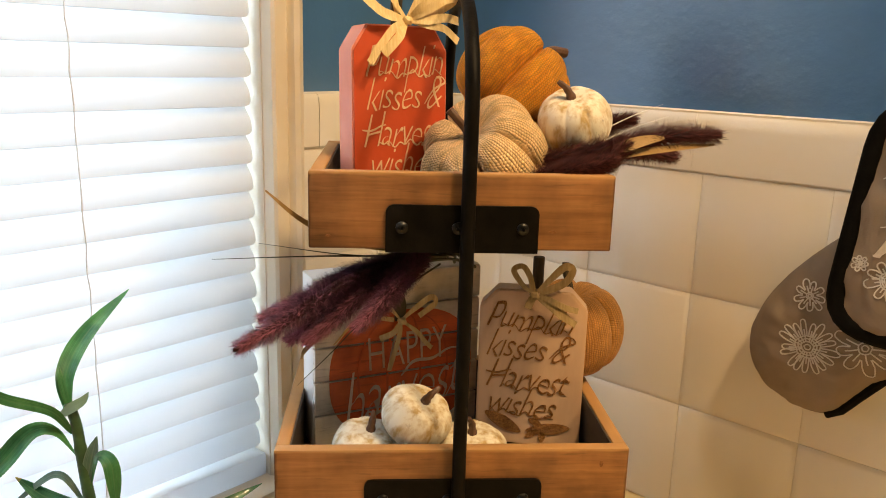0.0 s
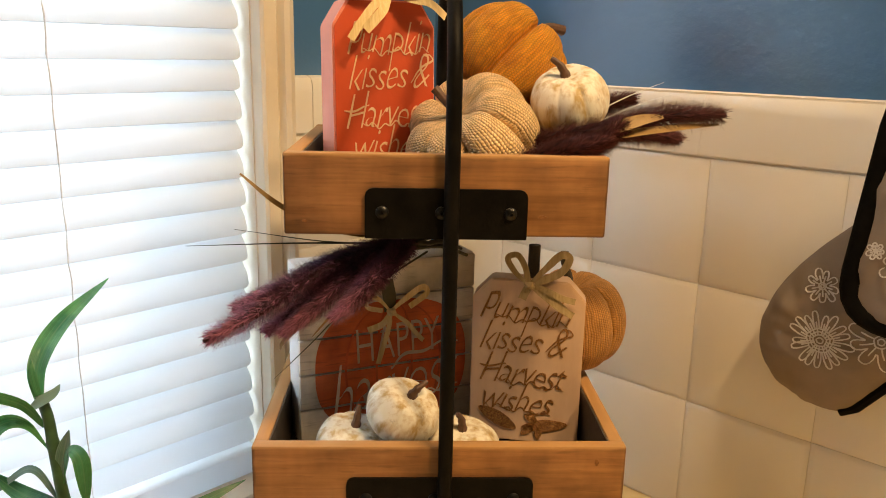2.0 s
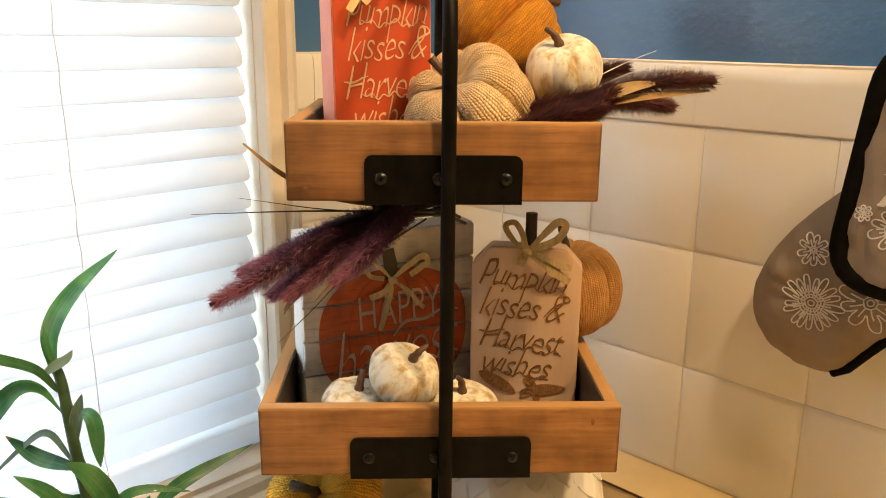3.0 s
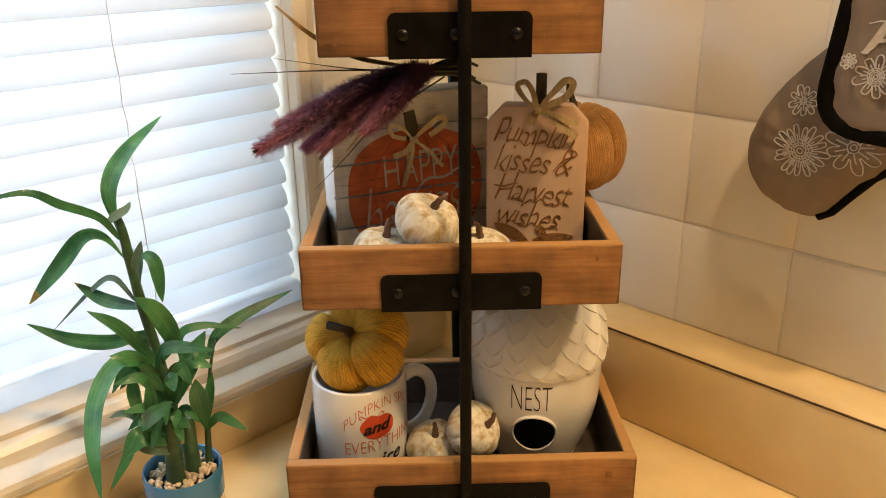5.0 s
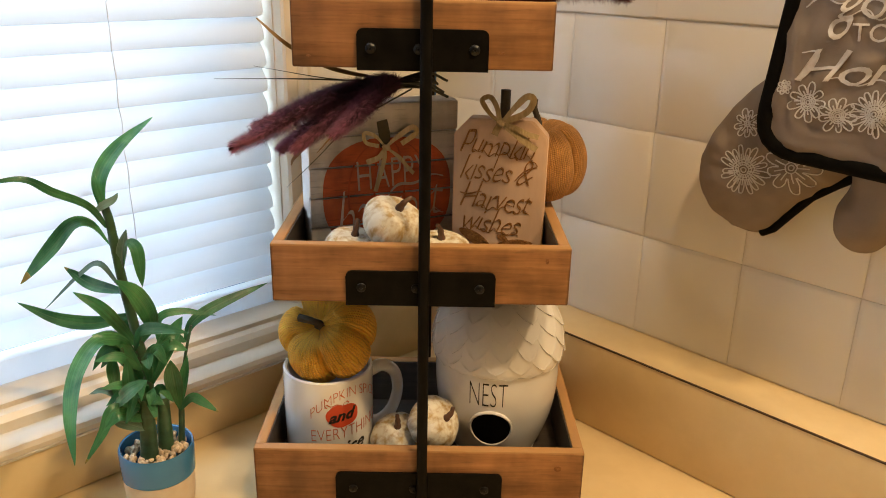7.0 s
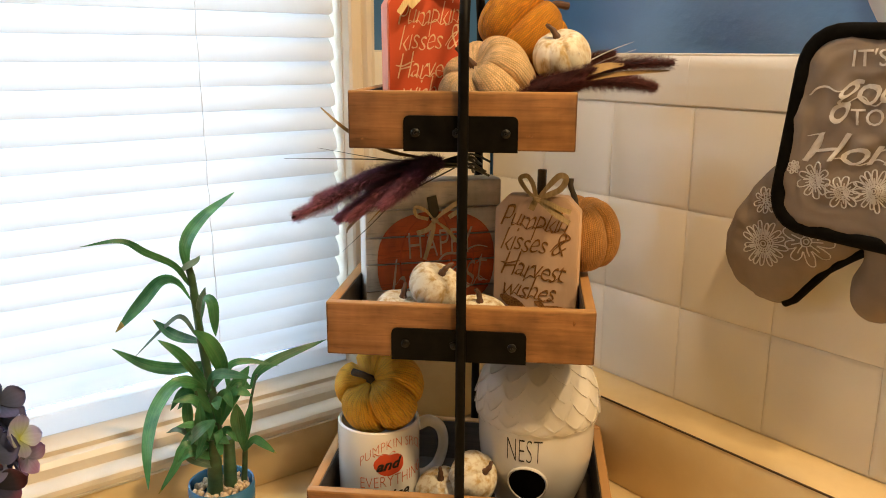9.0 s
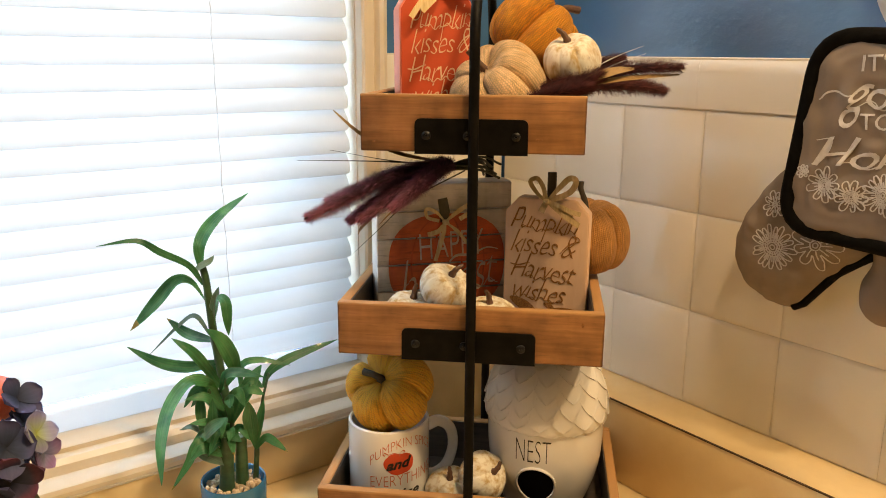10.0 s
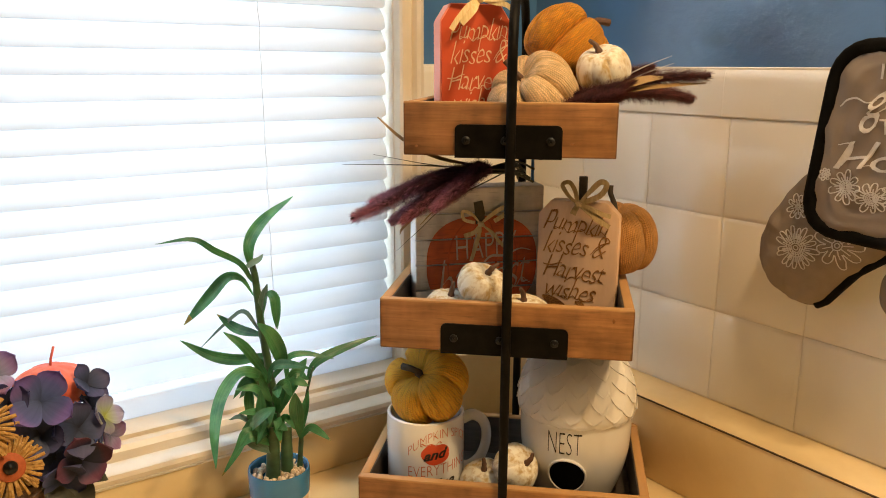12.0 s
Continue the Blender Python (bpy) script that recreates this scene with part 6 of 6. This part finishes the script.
def floret(centre, normal, size, material, parent, petals=4, spin=None, cup=0.25):
    """A four-petalled hydrangea floret: broad cupped petals round a small eye."""
    spin = rf.uniform(0, 90) if spin is None else spin
    m = Matrix.Translation(centre) @ axis_turn(normal)
    for k in range(petals):
        turn = m @ pose(0, 0, 0.0006 * k, 0, 0, spin + 360 / petals * k + rf.uniform(-9, 9)) @ pose(0, 0, 0, 0, -rf.uniform(4, 22), 0)
        ln, wd = size * rf.uniform(0.9, 1.12), size * rf.uniform(0.86, 1.02)
        lip = rf.uniform(-0.10, 0.16)
        grid = []
        for i in range(11):
            v = i / 10
            half = wd * 0.5 * max(0.05, math.sin(math.pi * (0.04 + 0.96 * v) ** 1.45) ** 0.62 if v < 1 else 0.05)
            row = []
            for j in range(7):
                u = -1 + j / 3
                rise = cup * size * (v * v * 0.5 + 0.34 * u * u * v) + lip * size * max(0, v - 0.7) + 0.016 * size * math.sin(5 * u + 3 * k) * v
                row.append(Vector((ln * v * (1 - 0.05 * u * u), half * u, rise)))
            grid.append(row)
        b = bmesh.new()
        uv = b.loops.layers.uv.new("UVMap")
        vs = [[[b.verts.new(turn @ (p - Vector((0, 0, drop)))) for p in row] for row in grid] for drop in (0.0, 0.0006)]
        where = {}
        for side in vs:
            for i, row in enumerate(side):
                for j, vert in enumerate(row):
                    where[vert] = (j / 6, i / 10)
        for i in range(10):
            for j in range(6):
                for side, order in ((vs[0], 1), (vs[1], -1)):
                    b.faces.new([side[i][j], side[i + 1][j], side[i + 1][j + 1], side[i][j + 1]][::order])
        edge = [(i, 0) for i in range(11)] + [(10, j) for j in range(1, 7)] + [(i, 6) for i in range(9, -1, -1)] + [(0, j) for j in range(5, 0, -1)]
        for (i0, j0), (i1, j1) in zip(edge, edge[1:] + edge[:1]):
            b.faces.new((vs[0][i0][j0], vs[1][i0][j0], vs[1][i1][j1], vs[0][i1][j1]))
        for f in b.faces:
            for lp in f.loops:
                lp[uv].uv = where[lp.vert]
        part("petal", b, material, parent, "", 75)


bloom = new("hydrangea_bloom")
bloom.parent = flowers
tagged(bloom, "dusky blue and purple hydrangea head")
MAIN = (((0.050, 0.033, 0.227), (0.85, -0.05, 0.50), 0.026, "hydrangea_mauve", 45), ((0.036, 0.080, 0.198), (0.70, 0.50, 0.45), 0.0175, "hydrangea_green", 20),
        ((0.030, 0.084, 0.178), (0.65, 0.65, 0.15), 0.0160, "hydrangea_pale", 60), ((0.046, 0.058, 0.197), (0.85, 0.20, 0.35), 0.0235, "hydrangea", 10),
        ((0.050, 0.058, 0.172), (0.90, 0.15, -0.05), 0.0240, "hydrangea_wine", 30), ((0.028, 0.006, 0.248), (0.70, -0.15, 0.70), 0.0220, "hydrangea_pale", 15),
        ((0.050, 0.030, 0.200), (0.90, -0.05, 0.25), 0.0220, "hydrangea", 70), ((0.020, 0.072, 0.222), (0.55, 0.45, 0.70), 0.0190, "hydrangea", 35),
        ((0.044, 0.010, 0.226), (0.80, -0.25, 0.50), 0.0210, "hydrangea", 5), ((0.048, 0.044, 0.160), (0.90, 0.0, -0.20), 0.0200, "hydrangea", 50))
for c, d, size, kind, spin in MAIN:
    floret(Vector(c), d, size, M[kind], bloom, 4, spin)
for k in range(34):
    d = Vector((rf.gauss(0, 1), rf.gauss(0, 1), rf.gauss(0, 1))).normalized()
    c = Vector((-0.004, 0.038, 0.184)) + Vector((d.x * 0.040, d.y * 0.044, d.z * 0.038))
    if c.z > 0.212:
        continue
    floret(c, d + Vector((0.2, 0, 0.1)), rf.uniform(0.018, 0.022), M["hydrangea_mauve" if k % 7 == 3 else "hydrangea"], bloom, 4)


def burlap_flower(centre, facing, size, count, material, seed):
    rnd = random.Random(seed)
    ob = new("burlap_flower")
    ob.parent = flowers
    ob.matrix_basis = Matrix.Translation(centre) @ axis_turn(facing)
    tagged(ob, "yellow fringed burlap sunflower")
    for layer in range(2):
        for k in range(count):
            a = 2 * math.pi * (k + 0.5 * layer) / count + rnd.uniform(-0.08, 0.08)
            d = Vector((math.cos(a), math.sin(a), 0))
            ln = size * rnd.uniform(0.85, 1.08)
            b = bmesh.new()
            strip(b, [d * size * 0.35 + Vector((0, 0, 0.001 + 0.002 * layer)), d * ln * 0.7 + Vector((0, 0, 0.003 + 0.003 * layer)), d * ln + Vector((0, 0, rnd.uniform(-0.003, 0.004)))],
                  size * rnd.uniform(0.075, 0.125), (0, 0, 1), 0.0010)
            part("ray_petal", b, material, ob)
    b = bmesh.new()
    revolve(b, [(0.0005, 0.0085), (size * 0.25, 0.0080), (size * 0.44, 0.0060), (size * 0.50, 0.002), (0.0005, 0.000)], 28)
    part("disc", b, M["sun_eye"], ob)
    b = bmesh.new()
    revolve(b, [(0.0005, 0.0135), (size * 0.12, 0.0125), (size * 0.21, 0.0095), (size * 0.23, 0.0075), (0.0005, 0.007)], 20)
    part("button", b, M["screw"], ob, "black button centre")


burlap_flower((0.072, 0.006, 0.190), (0.88, -0.02, 0.34), 0.0230, 34, M["sun_petal"], 1)
burlap_flower((0.064, -0.012, 0.220), (0.80, -0.15, 0.55), 0.0270, 26, M["sun_petal"], 2)
b = bmesh.new()
nt = 48
loops = []
for j in range(15):
    ph = math.pi * (0.03 + 0.94 * j / 14)
    loops.append([Vector((-0.002, 0.050, 0.218)) + Vector((0.031 * math.sin(ph) * (0.88 + 0.12 * abs(math.sin(4 * t))) * math.cos(t), 0.031 * math.sin(ph) * (0.88 + 0.12 * abs(math.sin(4 * t))) * math.sin(t), 0.0185 * math.cos(ph))) for t in [2 * math.pi * k / nt for k in range(nt)]])
rings(b, loops, True, True)
gourd = part("small_gourd", b, M["coral"], flowers, "coral ribbed pumpkin pick")
b = bmesh.new()
tube(b, [Vector((-0.002, 0.050, 0.232)), Vector((-0.002, 0.051, 0.242)), Vector((-0.002, 0.054, 0.252))], 0.0010, 8)
part("stem", b, M["coral"], gourd)
for k, pts in enumerate((((0.035, 0.045, 0.162), (0.042, 0.063, 0.156), (0.042, 0.0775, 0.1440)), ((0.030, 0.040, 0.158), (0.048, 0.056, 0.146), (0.052, 0.060, 0.124)), ((0.045, 0.030, 0.155), (0.058, 0.042, 0.140), (0.060, 0.046, 0.116)))):
    b = bmesh.new()
    strip(b, catmull(pts, 6), lambda t: 0.018 * math.sin(math.pi * min(1, 0.1 + 0.88 * t)), (0.7, 0, 0.7), 0.0006, 0.3)
    part("dark_leaf", b, M["grass"], flowers)
